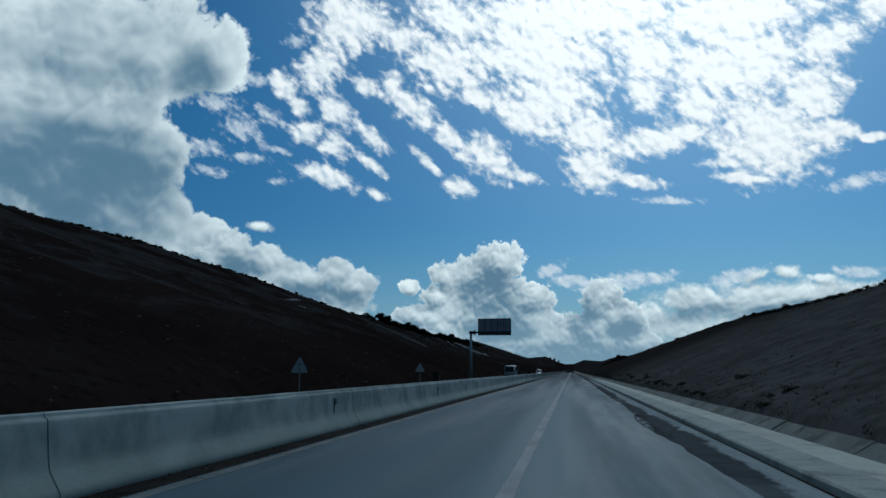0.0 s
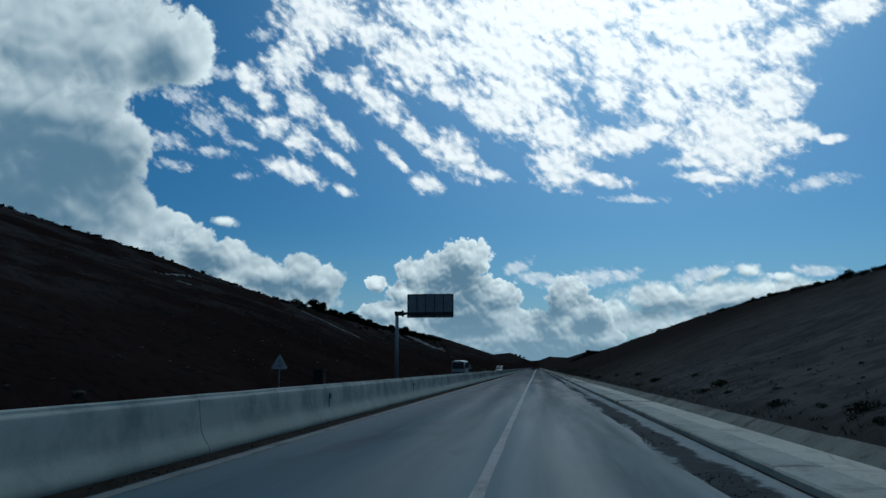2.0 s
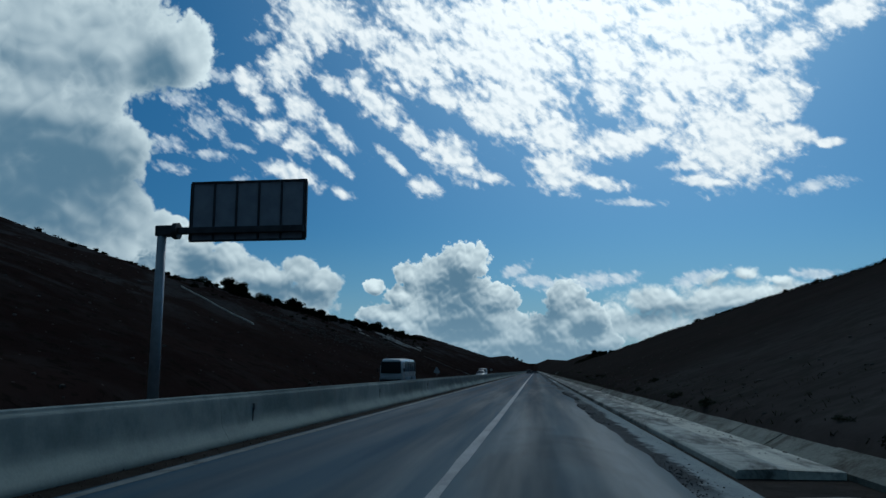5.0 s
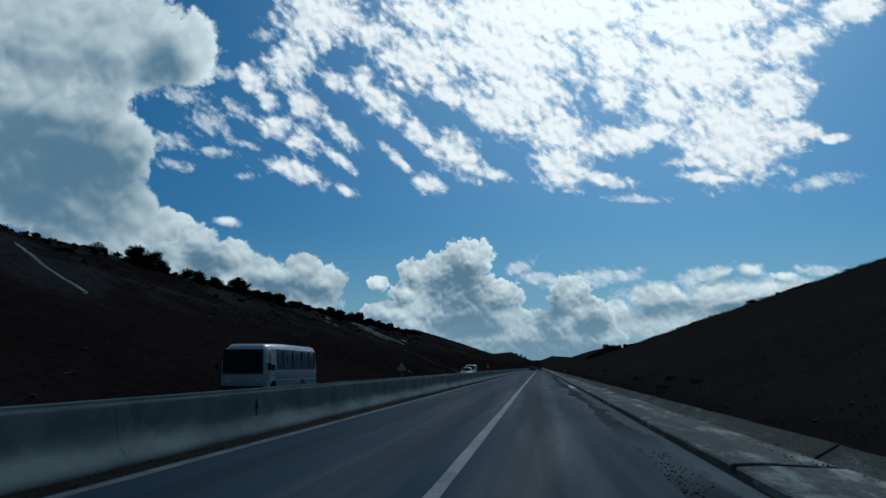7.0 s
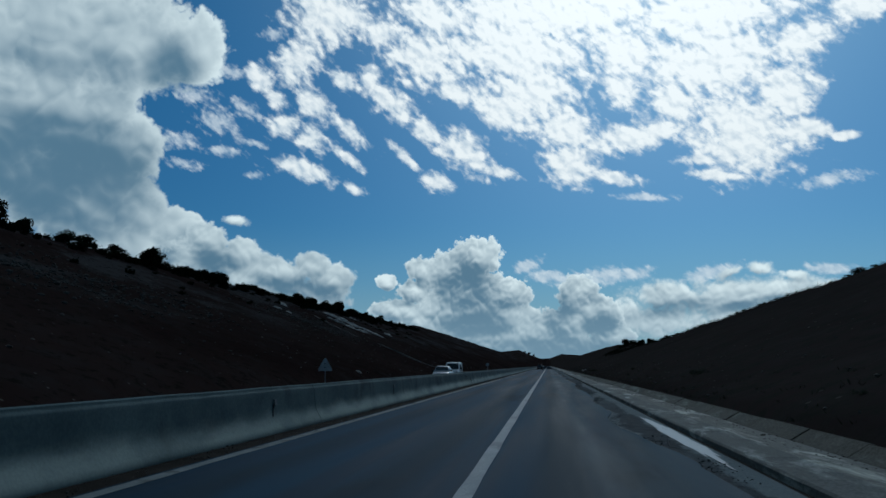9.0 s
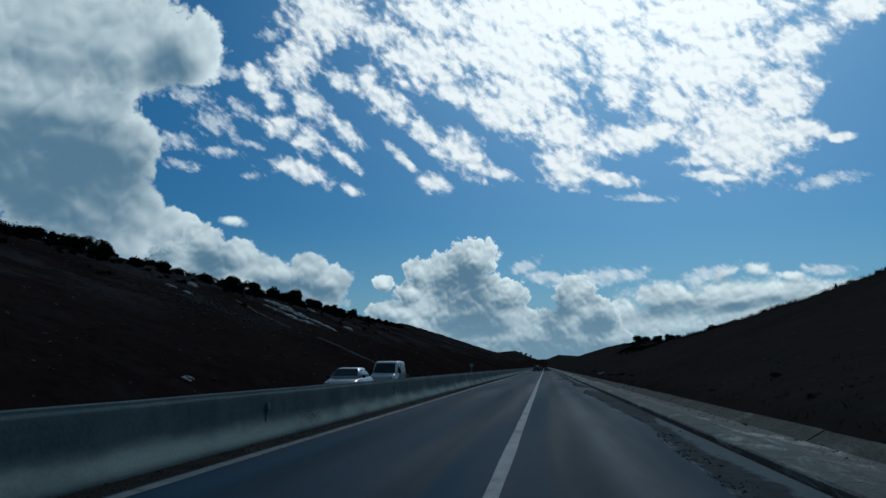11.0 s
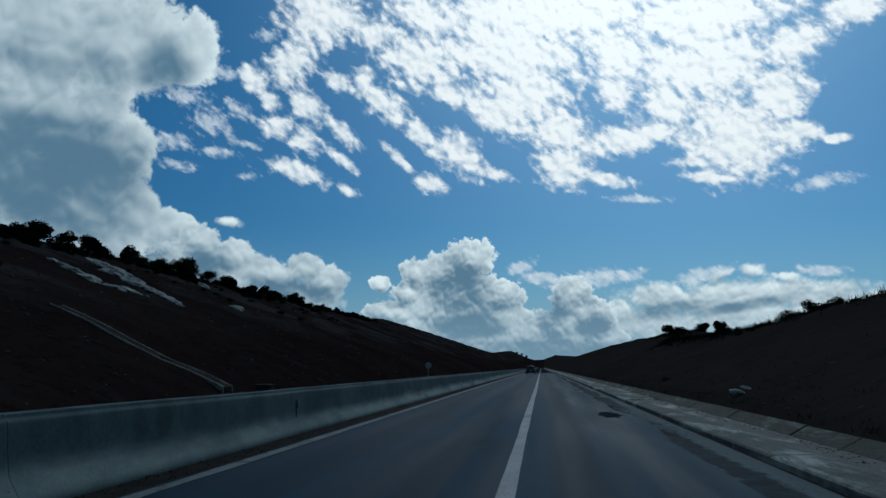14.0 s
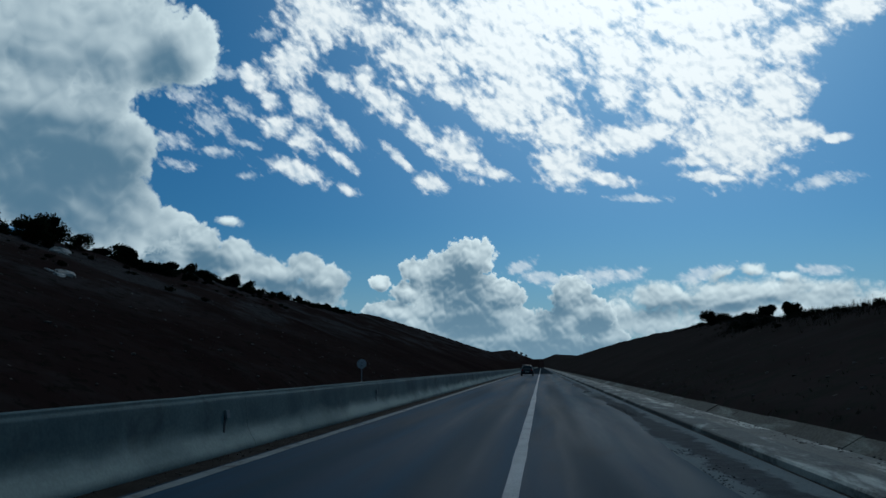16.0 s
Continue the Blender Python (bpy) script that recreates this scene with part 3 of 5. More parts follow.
def box(bm, x0, x1, y0, y1, z0, z1, bevel=0.0):
    m = Matrix.LocRotScale(((x0 + x1) / 2, (y0 + y1) / 2, (z0 + z1) / 2), None, (x1 - x0, y1 - y0, z1 - z0))
    vs = bmesh.ops.create_cube(bm, size=1, matrix=m)["verts"]
    if bevel:
        es = list({e for v in vs for e in v.link_edges})
        bmesh.ops.bevel(bm, geom=es, offset=bevel, segments=2, affect="EDGES", profile=0.5)
    return bm


def rod(bm, a, b, r0, r1=None, n=12):
    a, b = Vector(a), Vector(b)
    turn = (b - a).to_track_quat("Z", "Y")
    m = Matrix.LocRotScale((a + b) / 2, turn, None)
    bmesh.ops.create_cone(bm, cap_ends=True, segments=n, radius1=r0, radius2=r0 if r1 is None else r1, depth=(b - a).length, matrix=m)
    return bm


def loft(bm, rings, caps=True):
    rows = [[bm.verts.new(p) for p in ring] for ring in rings]
    for a, b in zip(rows, rows[1:]):
        k = len(a)
        for i in range(k):
            bm.faces.new((a[i], a[(i + 1) % k], b[(i + 1) % k], b[i]))
    if caps:
        bm.faces.new(rows[0][::-1])
        bm.faces.new(rows[-1])
    return bm


def lattice(ix, iy, seed):
    h = np.sin(ix * 127.1 + iy * 311.7 + seed * 74.7) * 43758.5453
    return h - np.floor(h)


def value_noise(x, y, seed=0):
    ix, iy = np.floor(x), np.floor(y)
    fx, fy = x - ix, y - iy
    fx, fy = fx * fx * (3 - 2 * fx), fy * fy * (3 - 2 * fy)
    a, b = lattice(ix, iy, seed), lattice(ix + 1, iy, seed)
    c, d = lattice(ix, iy + 1, seed), lattice(ix + 1, iy + 1, seed)
    return (a + (b - a) * fx) * (1 - fy) + (c + (d - c) * fx) * fy - 0.5


def rough_noise(x, y, size, octaves=4, seed=0):
    total, amp = 0.0, 1.0
    for k in range(octaves):
        total = total + amp * value_noise(x / size, y / size, seed + k)
        size, amp = size / 2.1, amp * 0.5
    return total


# ---------------------------------------------------------------- the lie of the land
LEFT_FOOT, LEFT_GRADE = -15.5, 0.385
RIGHT_FOOT, RIGHT_GRADE = 5.15, 0.38
LEFT_CREST = ((-200, 82), (110, 82), (140, 88), (165, 86), (178, 80), (190, 79), (198, 69), (206, 62.5), (216, 59.5), (230, 58), (250, 57), (330, 56), (400, 58), (480, 62), (550, 68), (700, 92), (900, 95), (1200, 80), (1500, 60), (5000, 60))
RIGHT_CREST = ((-200, 26), (60, 26), (120, 31), (150, 35), (200, 38), (240, 37), (262, 29), (285, 19), (310, 15), (350, 16), (375, 22.6), (410, 24.0),
               (450, 27), (500, 31), (700, 40), (1000, 40), (1300, 30), (5000, 30))


def land(x, y):
    """Height of the ground sheet."""
    x, y = np.asarray(x, float), np.asarray(y, float)
    lc = np.interp(y, *zip(*LEFT_CREST)) + 2.5 * rough_noise(y * 1.0, y * 0 + 3, 22, 3, 11)
    rc = np.interp(y, *zip(*RIGHT_CREST)) + 1.2 * rough_noise(y * 1.0, y * 0 + 7, 18, 3, 12)
    dl = LEFT_FOOT - x
    zl = np.minimum(dl * LEFT_GRADE, (lc + LEFT_FOOT) * LEFT_GRADE - 0.10 * (-x - lc))
    dr = x - RIGHT_FOOT
    zr = np.minimum(0.2 + dr * RIGHT_GRADE, 0.2 + (rc - RIGHT_FOOT) * RIGHT_GRADE - 0.10 * (x - rc))
    bump = np.where(x < 0, 0.6, 0.32) * rough_noise(x, y, 11, 4, 1) + np.where(x < 0, 0.40, 0.10) * rough_noise(x * 0.35, y, 9, 2, 5)
    z = np.where(x < -4.88, -0.35, -0.12)
    ease_l, ease_r = np.clip(dl / 5, 0, 1), np.clip(dr / 5, 0, 1)
    z = np.where(dl > 0, np.maximum(zl, -0.35) + bump * ease_l, z)
    z = np.where(dr > 0, np.maximum(zr, 1.5 * np.clip(dr / 40, 0, 1)) + bump * ease_r, z)
    far = np.clip((y - 1250) / 700, 0, 1)
    z = z + far * far * (3 - 2 * far) * (14 + 10 * rough_noise(x, y, 260, 3, 21))
    return z


xs = np.concatenate([np.linspace(-900, -130, 14), np.arange(-120, -16, 1.3), [-15.5, -14.6, -4.9, -4.86, 0, 4.6, 5.05, 5.15, 5.5], np.arange(6.2, 45, 0.8), np.linspace(47, 130, 16), np.linspace(160, 900, 12)])
ys = np.concatenate([np.arange(-90, 520, 1.5), np.arange(520, 1400, 8), np.linspace(1400, 4600, 60)])
gx, gy = np.meshgrid(xs, ys)
gz = land(gx, gy)
nx, ny = len(xs), len(ys)
idx = np.arange(nx * ny).reshape(ny, nx)
quads = np.stack([idx[:-1, :-1], idx[:-1, 1:], idx[1:, 1:], idx[1:, :-1]], -1).reshape(-1, 4)
ground = raw_object("ground", np.stack([gx, gy, gz], -1).reshape(-1, 3).tolist(), quads.tolist(), HILL, True)
tagged(ground, "dark burnt brown soil slopes of the road cutting", "ground", kind="structure")


def land_at(x, y):
    return float(land(np.array([x]), np.array([y]))[0])


# ---------------------------------------------------------------- carriageways
def strip(name, material, y0, y1, step, left, right, z, label, category, thick=0.10, kind="structure"):
    """A band along the road with its own side edges; left and right are numbers or functions of y."""
    bm = bmesh.new()
    rings = []
    count = max(1, int(round((y1 - y0) / step)))
    for i in range(count + 1):
        y = y0 + (y1 - y0) * i / count
        a = left(y) if callable(left) else left
        b = right(y) if callable(right) else right
        rings.append(((a, y, z - thick), (b, y, z - thick), (b, y, z), (a, y, z)))
    loft(bm, rings)
    return tagged(mesh_object(name, bm, material), label, category, kind=kind)


def one(f, y, size, octaves, seed):
    return float(rough_noise(np.array([y]), np.array([f]), size, octaves, seed)[0])


def torn(y):
    """The ragged outer edge of the asphalt."""
    return 2.50 + 0.42 * one(0.0, y, 9.0, 5, 31)


OTHER = -0.22         # the carriageway for oncoming traffic lies lower
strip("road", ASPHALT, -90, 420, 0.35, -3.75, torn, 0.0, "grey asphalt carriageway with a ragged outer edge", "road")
strip("road_far", OLD_ASPHALT, 420.0, 1500, 40, -3.75, 2.4, 0.0, "grey asphalt carriageway further on", "road")
strip("shoulder", SHOULDER, -90, 1500, 30, 1.2, 3.30, -0.02, "gritty grey unpaved shoulder with a dark damp band", "shoulder", 0.06)
strip("median_dirt", DIRT, -90, 1500, 30, -4.35, -3.752, -0.012, "brown dirt strip along the foot of the concrete barrier", "verge", 0.06)
strip("opposite_road", OLD_ASPHALT, -90, 1500, 30, -13.1, -4.9, OTHER, "grey asphalt carriageway for oncoming traffic", "road")
strip("edge_line", PAINT_EDGE, -90, 900, 0.6, lambda y: -3.69 + 0.03 * one(2.0, y, 1.2, 3, 41), lambda y: -3.52 + 0.03 * one(5.0, y, 1.2, 3, 42), 0.004, "worn off-white edge line", "road marking", 0.003)


def half_line(y):
    return (0.088 if y < 35 or 100 < y < 322 else 0.070) + 0.02 * one(1.0, y, 2.0, 3, 51)


def line_middle(y):
    return 0.04 * one(4.0, y, 30.0, 2, 52)


strip("lane_line", PAINT_WHITE, -90, 900, 1.0, lambda y: line_middle(y) - half_line(y), lambda y: line_middle(y) + half_line(y), 0.004, "white lane line worn at its edges", "road marking", 0.003)

# ---------------------------------------------------------------- median barrier


FACE = ((0.33, -0.05), (0.33, 0.055), (0.305, 0.105), (0.26, 0.175), (0.212, 0.25), (0.188, 0.305), (0.174, 0.39), (0.157, 0.54), (0.144, 0.66), (0.136, 0.745), (0.128, 0.772), (0.100, 0.785), (0.092, 0.80), (0.088, 0.822), (0.076, 0.831))
MIDDLE = -4.545


def face_at(z):
    """Sideways place of the barrier's inner face at a height."""
    return MIDDLE + float(np.interp(z, [q[1] for q in FACE], [q[0] for q in FACE]))


def barrier_length(y0, y1):
    """One cast length: a swept safety profile with a stepped rim, slightly uneven along its length."""
    base = new("concrete_barrier")
    steps = max(2, int((y1 - y0) / 0.9))
    for name, outline, smooth in (("body", FACE[:11], True), ("rim", [(x, z + 0.001) for x, z in FACE[10:]], False)):
        profile = [(MIDDLE + x, z) for x, z in outline] + [(MIDDLE - x, z if z > 0 else -0.42) for x, z in reversed(outline)]
        rings = []
        for i in range(steps + 1):
            y = y0 + (y1 - y0) * i / steps
            rings.append([(x + (0.002 * one(z * 3, y, 1.6, 3, 63) if z > 0.02 else 0), y, z + (0.008 * one(3.0, y, 1.4, 3, 61) if z > 0.7 else 0)) for x, z in profile])
        bm = loft(bmesh.new(), rings, caps=False)
        for ring in (rings[0][::-1], rings[-1]):
            bm.faces.new([bm.verts.new(p) for p in ring])
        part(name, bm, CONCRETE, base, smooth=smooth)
    return base


joints = [-20, -12, -3, 7, 17.8, 27.5, 37.3, 47.2, 53.2, 59, 70, 80.6, 92, 103, 114, 125, 135.6, 146, 157, 166.7, 179, 191, 203, 216.5, 227, 236, 247, 258.5, 269.5, 278.5, 287.9, 300.1, 311, 322, 333, 344, 356, 368, 380, 392, 404, 416]
lengths = []
for a, b in zip(joints, joints[1:]):
    wide = 0.02 if a in (17.8, 37.3, 80.6, 166.7) or b in (17.8, 37.3, 80.6, 166.7) else 0.004
    lengths.append((a, b, tagged(barrier_length(a + wide, b - wide), "grey cast concrete safety barrier length with rain stains", "barrier", "barrier lengths in the median")))
tagged(barrier_length(416.012, 1500), "long run of grey concrete safety barrier", "barrier", "barrier lengths in the median")

# ---------------------------------------------------------------- cantilever sign
def cantilever_sign():
    base = new("cantilever_sign")
    bm = rod(bmesh.new(), (0, 0, -0.5), (0, 0, 7.35), 0.24, 0.19, 16)
    part("post", bm, STEEL, base, "galvanised steel post", True)
    part("base_plate", box(bmesh.new(), -0.4, 0.4, -0.4, 0.4, -0.45, -0.20, 0.02), CONCRETE, base)
    part("elbow", box(bmesh.new(), -0.24, 0.55, -0.22, 0.22, 6.95, 7.42, 0.06), DARK_STEEL, base)
    part("flange", rod(bmesh.new(), (0.55, 0, 7.18), (0.75, 0, 7.18), 0.36, 0.36, 16), DARK_STEEL, base)
    part("arm", box(bmesh.new(), 0.75, 6.3, -0.14, 0.14, 7.04, 7.32, 0.03), DARK_STEEL, base)
    panel = part("panel", box(bmesh.new(), 1.2, 6.3, 0.20, 0.24, 6.75, 9.35), PANEL_BACK, base, "grey back of the sign panel")
    for k in range(6):
        x = 1.22 + k * 1.0
        part("stiffener", box(bmesh.new(), x - 0.03, x + 0.05, 0.13, 0.20, 6.76, 9.34), DARK_STEEL, panel)
    for z in (6.72, 9.29):
        part("rail", box(bmesh.new(), 1.17, 6.33, 0.12, 0.25, z, z + 0.08), DARK_STEEL, panel)
    for x in (1.14, 6.30):
        part("rail", box(bmesh.new(), x, x + 0.06, 0.12, 0.25, 6.8, 9.29), DARK_STEEL, panel)
    return tagged(base, "grey cantilever road sign seen from its back, on a steel post", "road sign")


cantilever_sign().location = (-14.9, 121.0, 0.0)

# ---------------------------------------------------------------- small road signs behind the barrier
def post_sign(shape, size, middle, label):
    base = new("road_sign")
    part("post", rod(bmesh.new(), (0, 0, -0.2), (0, 0, middle + size * 0.4), 0.03, 0.03, 10), STEEL, base)
    bm = bmesh.new()
    if shape == "triangle":
        r = size / math.sqrt(3)
        ring = []
        for k in range(3):
            for off in (-0.10, 0.10):
                a = radians(90 + 120 * k) + off
                ring.append((r * math.cos(a), r * math.sin(a) + middle - size * 0.05))
    else:
        ring = [(size / 2 * math.cos(a), size / 2 * math.sin(a) + middle) for a in (k * math.tau / 28 for k in range(28))]
    loft(bm, [[(x, -0.045, z) for x, z in ring], [(x, -0.03, z) for x, z in ring]])
    plate = part("plate", bm, SIGN_BACK, base, "bare metal back of the sign plate")
    for z in (middle - size * 0.16, middle + size * 0.12):
        part("clamp", box(bmesh.new(), -0.07, 0.07, -0.06, 0.035, z - 0.02, z + 0.02), DARK_STEEL, plate)
    return tagged(base, label, "road sign")


for shape, size, top, x, y, label in (
        ("triangle", 1.0, 1.50, -15.7, 45.4, "triangular metal warning sign on a thin post, seen from behind"),
        ("triangle", 1.0, 1.50, -15.9, 84.5, "triangular metal warning sign on a thin post, seen from behind"),
        ("triangle", 1.0, 1.25, -15.0, 216.0, "triangular metal warning sign on a thin post, seen from behind"),
        ("disc", 0.75, 1.45, -13.5, 347.0, "round metal road sign on a thin post, seen from behind")):
    foot = max(land_at(x, y), -0.35)
    post_sign(shape, size, top - foot, label).location = (x, y, foot)

# ---------------------------------------------------------------- drain chutes, inlet boxes
def chute(points, width, label, bed, rail, proud):
    """Two pale concrete rails with a sunken bed, running down the slope."""
    base = new("drain_chute")
    start = Vector((*points[0], land_at(*points[0])))
    base.location = start
    path = []
    for a, b in zip(points, points[1:]):
        n = max(2, int(math.dist(a, b) / 0.8))
        path += [(a[0] + (b[0] - a[0]) * k / n, a[1] + (b[1] - a[1]) * k / n) for k in range(n)]
    path.append(points[-1])
    for name, off, w, up, mat in (("rail", -width / 2, 0.11, proud, rail), ("rail", width / 2, 0.11, proud, rail), ("bed", 0.0, width - 0.14, 0.02, bed)):
        bm = bmesh.new()
        rings = []
        for i, (x, y) in enumerate(path):
            z = land_at(x, y)
            o = Vector((x, y + off, z)) - start
            j = 0.02 * one(off, x * 3, 2.0, 2, 71)
            rings.append([(o.x, o.y - w / 2, o.z - 0.3), (o.x, o.y + w / 2, o.z - 0.3), (o.x, o.y + w / 2, o.z + up + j), (o.x, o.y - w / 2, o.z + up + j)])
        part(name, loft(bm, rings), mat, base)
    return tagged(base, label, "drain")


chute([(-48.5, 193.0), (-40.0, 185.0), (-33.0, 180.3)], 0.42, "pale concrete drain chute running down the brown slope", CHUTE, CHUTE, 0.12)
chute([(-41.5, 299.0), (-37.5, 296.2), (-32.2, 294.2)], 0.5, "short pale drain chute high on the brown slope", OLD_CHUTE, OLD_CHUTE, 0.06)
chute([(-28.6, 295.0), (-22.0, 293.2), (-16.0, 291.2)], 1.2, "pale concrete drain chute with two rails down the brown slope", DIRT, OLD_CHUTE, 0.07)


def inlet_box(x, y, w, h):
    base = new("inlet_box")
    part("wall", box(bmesh.new(), -w / 2, w / 2, -w / 2, w / 2, -0.4, h, 0.03), DARK_CONCRETE, base)
    part("cover", box(bmesh.new(), -w / 2 - 0.05, w / 2 + 0.05, -w / 2 - 0.05, w / 2 + 0.05, h, h + 0.09, 0.02), DARK_CONCRETE, base)
    base.location = (x, y, max(land_at(x, y), -0.1))
    return tagged(base, "dark weathered concrete drain inlet box at the foot of the slope", "drain", "inlet boxes")


inlet_box(-15.3, 91.7, 0.75, 1.1)
inlet_box(-15.2, 294.5, 0.8, 0.3)

# ---------------------------------------------------------------- vehicles
def wheel(parent, x, y, r, w):
    t = part("wheel", rod(bmesh.new(), (x - w / 2, y, r), (x + w / 2, y, r), r, r, 20), RUBBER, parent)
    part("rim", rod(bmesh.new(), (x - w / 2 - 0.012, y, r), (x + w / 2 + 0.012, y, r), r * 0.62, r * 0.62, 16), STEEL, t)


def section(y, w, z0, z1, tuck=0.0, round_=0.12):
    """One rounded cross-section, w half width, from z0 to z1; tuck narrows the top."""
    r = min(round_, (z1 - z0) / 2.2)
    t = w - tuck
    pts = [(w - r * 0.6, z0), (w, z0 + r * 0.6), (w, z0 + (z1 - z0) * 0.5), (t + (w - t) * 0.15, z1 - r), (t - r * 0.35, z1 - r * 0.25), (t - r, z1)]
    return [(x, y, z) for x, z in pts] + [(-x, y, z) for x, z in reversed(pts)]


def lofted(sections):
    return loft(bmesh.new(), [section(*s) for s in sections])


def pane(points, depth):
    """A thin window pane from four corners, with a little thickness."""
    bm = bmesh.new()
    p = [Vector(q) for q in points]
    n = (p[1] - p[0]).cross(p[3] - p[0]).normalized() * depth
    loft(bm, [[q - n for q in p], [q + n for q in p]])
    return bm


def car(paint, estate, label, category):
    """A small car that faces -y; its front is at y = 0. estate: 0 for a saloon, 1 for a hatchback."""
    base = new("car")
    L, w = (4.25, 0.85) if not estate else (4.05, 0.86)
    part("body", lofted([(0.0, w * 0.80, 0.34, 0.62), (0.10, w * 0.92, 0.24, 0.70), (0.55, w, 0.20, 0.82, 0.06), (1.15, w, 0.20, 0.92, 0.08), (2.2, w, 0.20, 0.95, 0.08),
                         (3.3, w, 0.20, 0.97, 0.08), (L - 0.35, w * 0.98, 0.22, 0.96, 0.08), (L - 0.06, w * 0.92, 0.28, 0.90, 0.06), (L, w * 0.86, 0.36, 0.80)]), paint, base, smooth=True)
    rear = L - 0.25 if estate else L - 0.75
    top = 1.48 if estate else 1.42
    part("cabin", lofted([(1.05, w * 0.86, 0.90, 0.97), (1.75, w * 0.84, 0.90, top - 0.04, 0.12), (2.4, w * 0.84, 0.90, top, 0.13), (rear - 0.55, w * 0.84, 0.90, top - 0.03, 0.13),
                          (rear, w * 0.82, 0.90, 0.99)]), paint, base, smooth=True)
    part("windscreen", pane(((-w * 0.74, 1.12, 1.005), (w * 0.74, 1.12, 1.005), (w * 0.62, 1.66, top - 0.085), (-w * 0.62, 1.66, top - 0.085)), 0.02), GLASS, base, "dark windscreen")
    part("rear_window", pane(((-w * 0.70, rear - 0.06, 1.03), (w * 0.70, rear - 0.06, 1.03), (w * 0.60, rear - 0.50, top - 0.085), (-w * 0.60, rear - 0.50, top - 0.085)), 0.02), GLASS, base, "dark rear window")
    for sx in (-1, 1):
        lo, hi = sx * (w * 0.84 - 0.012), sx * (w * 0.84 - 0.112)
        for a, b, c, d in ((1.34, 2.36, 2.36, 1.80), (2.46, rear - 0.28, rear - 0.62, 2.46)):
            part("side_window", pane(((lo, a, 1.0), (lo, b, 1.0), (hi, c, top - 0.14), (hi, d, top - 0.14)), 0.018), GLASS, base, "dark side window")
        for y in (0.78, L - 0.82):
            wheel(base, sx * (w - 0.09), y, 0.31, 0.19)
        part("headlight", box(bmesh.new(), sx * w * 0.66 - 0.15, sx * w * 0.66 + 0.15, -0.005, 0.14, 0.58, 0.70, 0.03), LAMP_CLEAR, base, "clear headlight")
        part("tail_light", box(bmesh.new(), sx * w * 0.72 - 0.10, sx * w * 0.72 + 0.10, L - 0.14, L + 0.012, 0.66, 0.88, 0.03), LAMP_RED, base, "red tail light")
        part("mirror", box(bmesh.new(), sx * (w + 0.06) - 0.08, sx * (w + 0.06) + 0.08, 1.28, 1.38, 0.92, 1.05, 0.03), PLASTIC, base)
    part("bumper", box(bmesh.new(), -w * 0.84, w * 0.84, -0.04, 0.14, 0.24, 0.44, 0.04), PLASTIC, base)
    part("bumper", box(bmesh.new(), -w * 0.86, w * 0.86, L - 0.12, L + 0.05, 0.26, 0.48, 0.04), PLASTIC, base)
    part("number_plate", box(bmesh.new(), -0.26, 0.26, L + 0.045, L + 0.06, 0.50, 0.61), PLATE, base, "plain white plate")
    return tagged(base, label, category)


saloon = car(CAR_SILVER, 0, "white saloon car with dark windows on the far carriageway", "car")
saloon.location = (-9.2, 234.0, OTHER)
ahead = car(CAR_DARK, 1, "dark hatchback on the carriageway beside the barrier", "car")
ahead.location = (-1.6, 398.0, 0.0)
ahead.rotation_euler = (0, 0, math.pi)


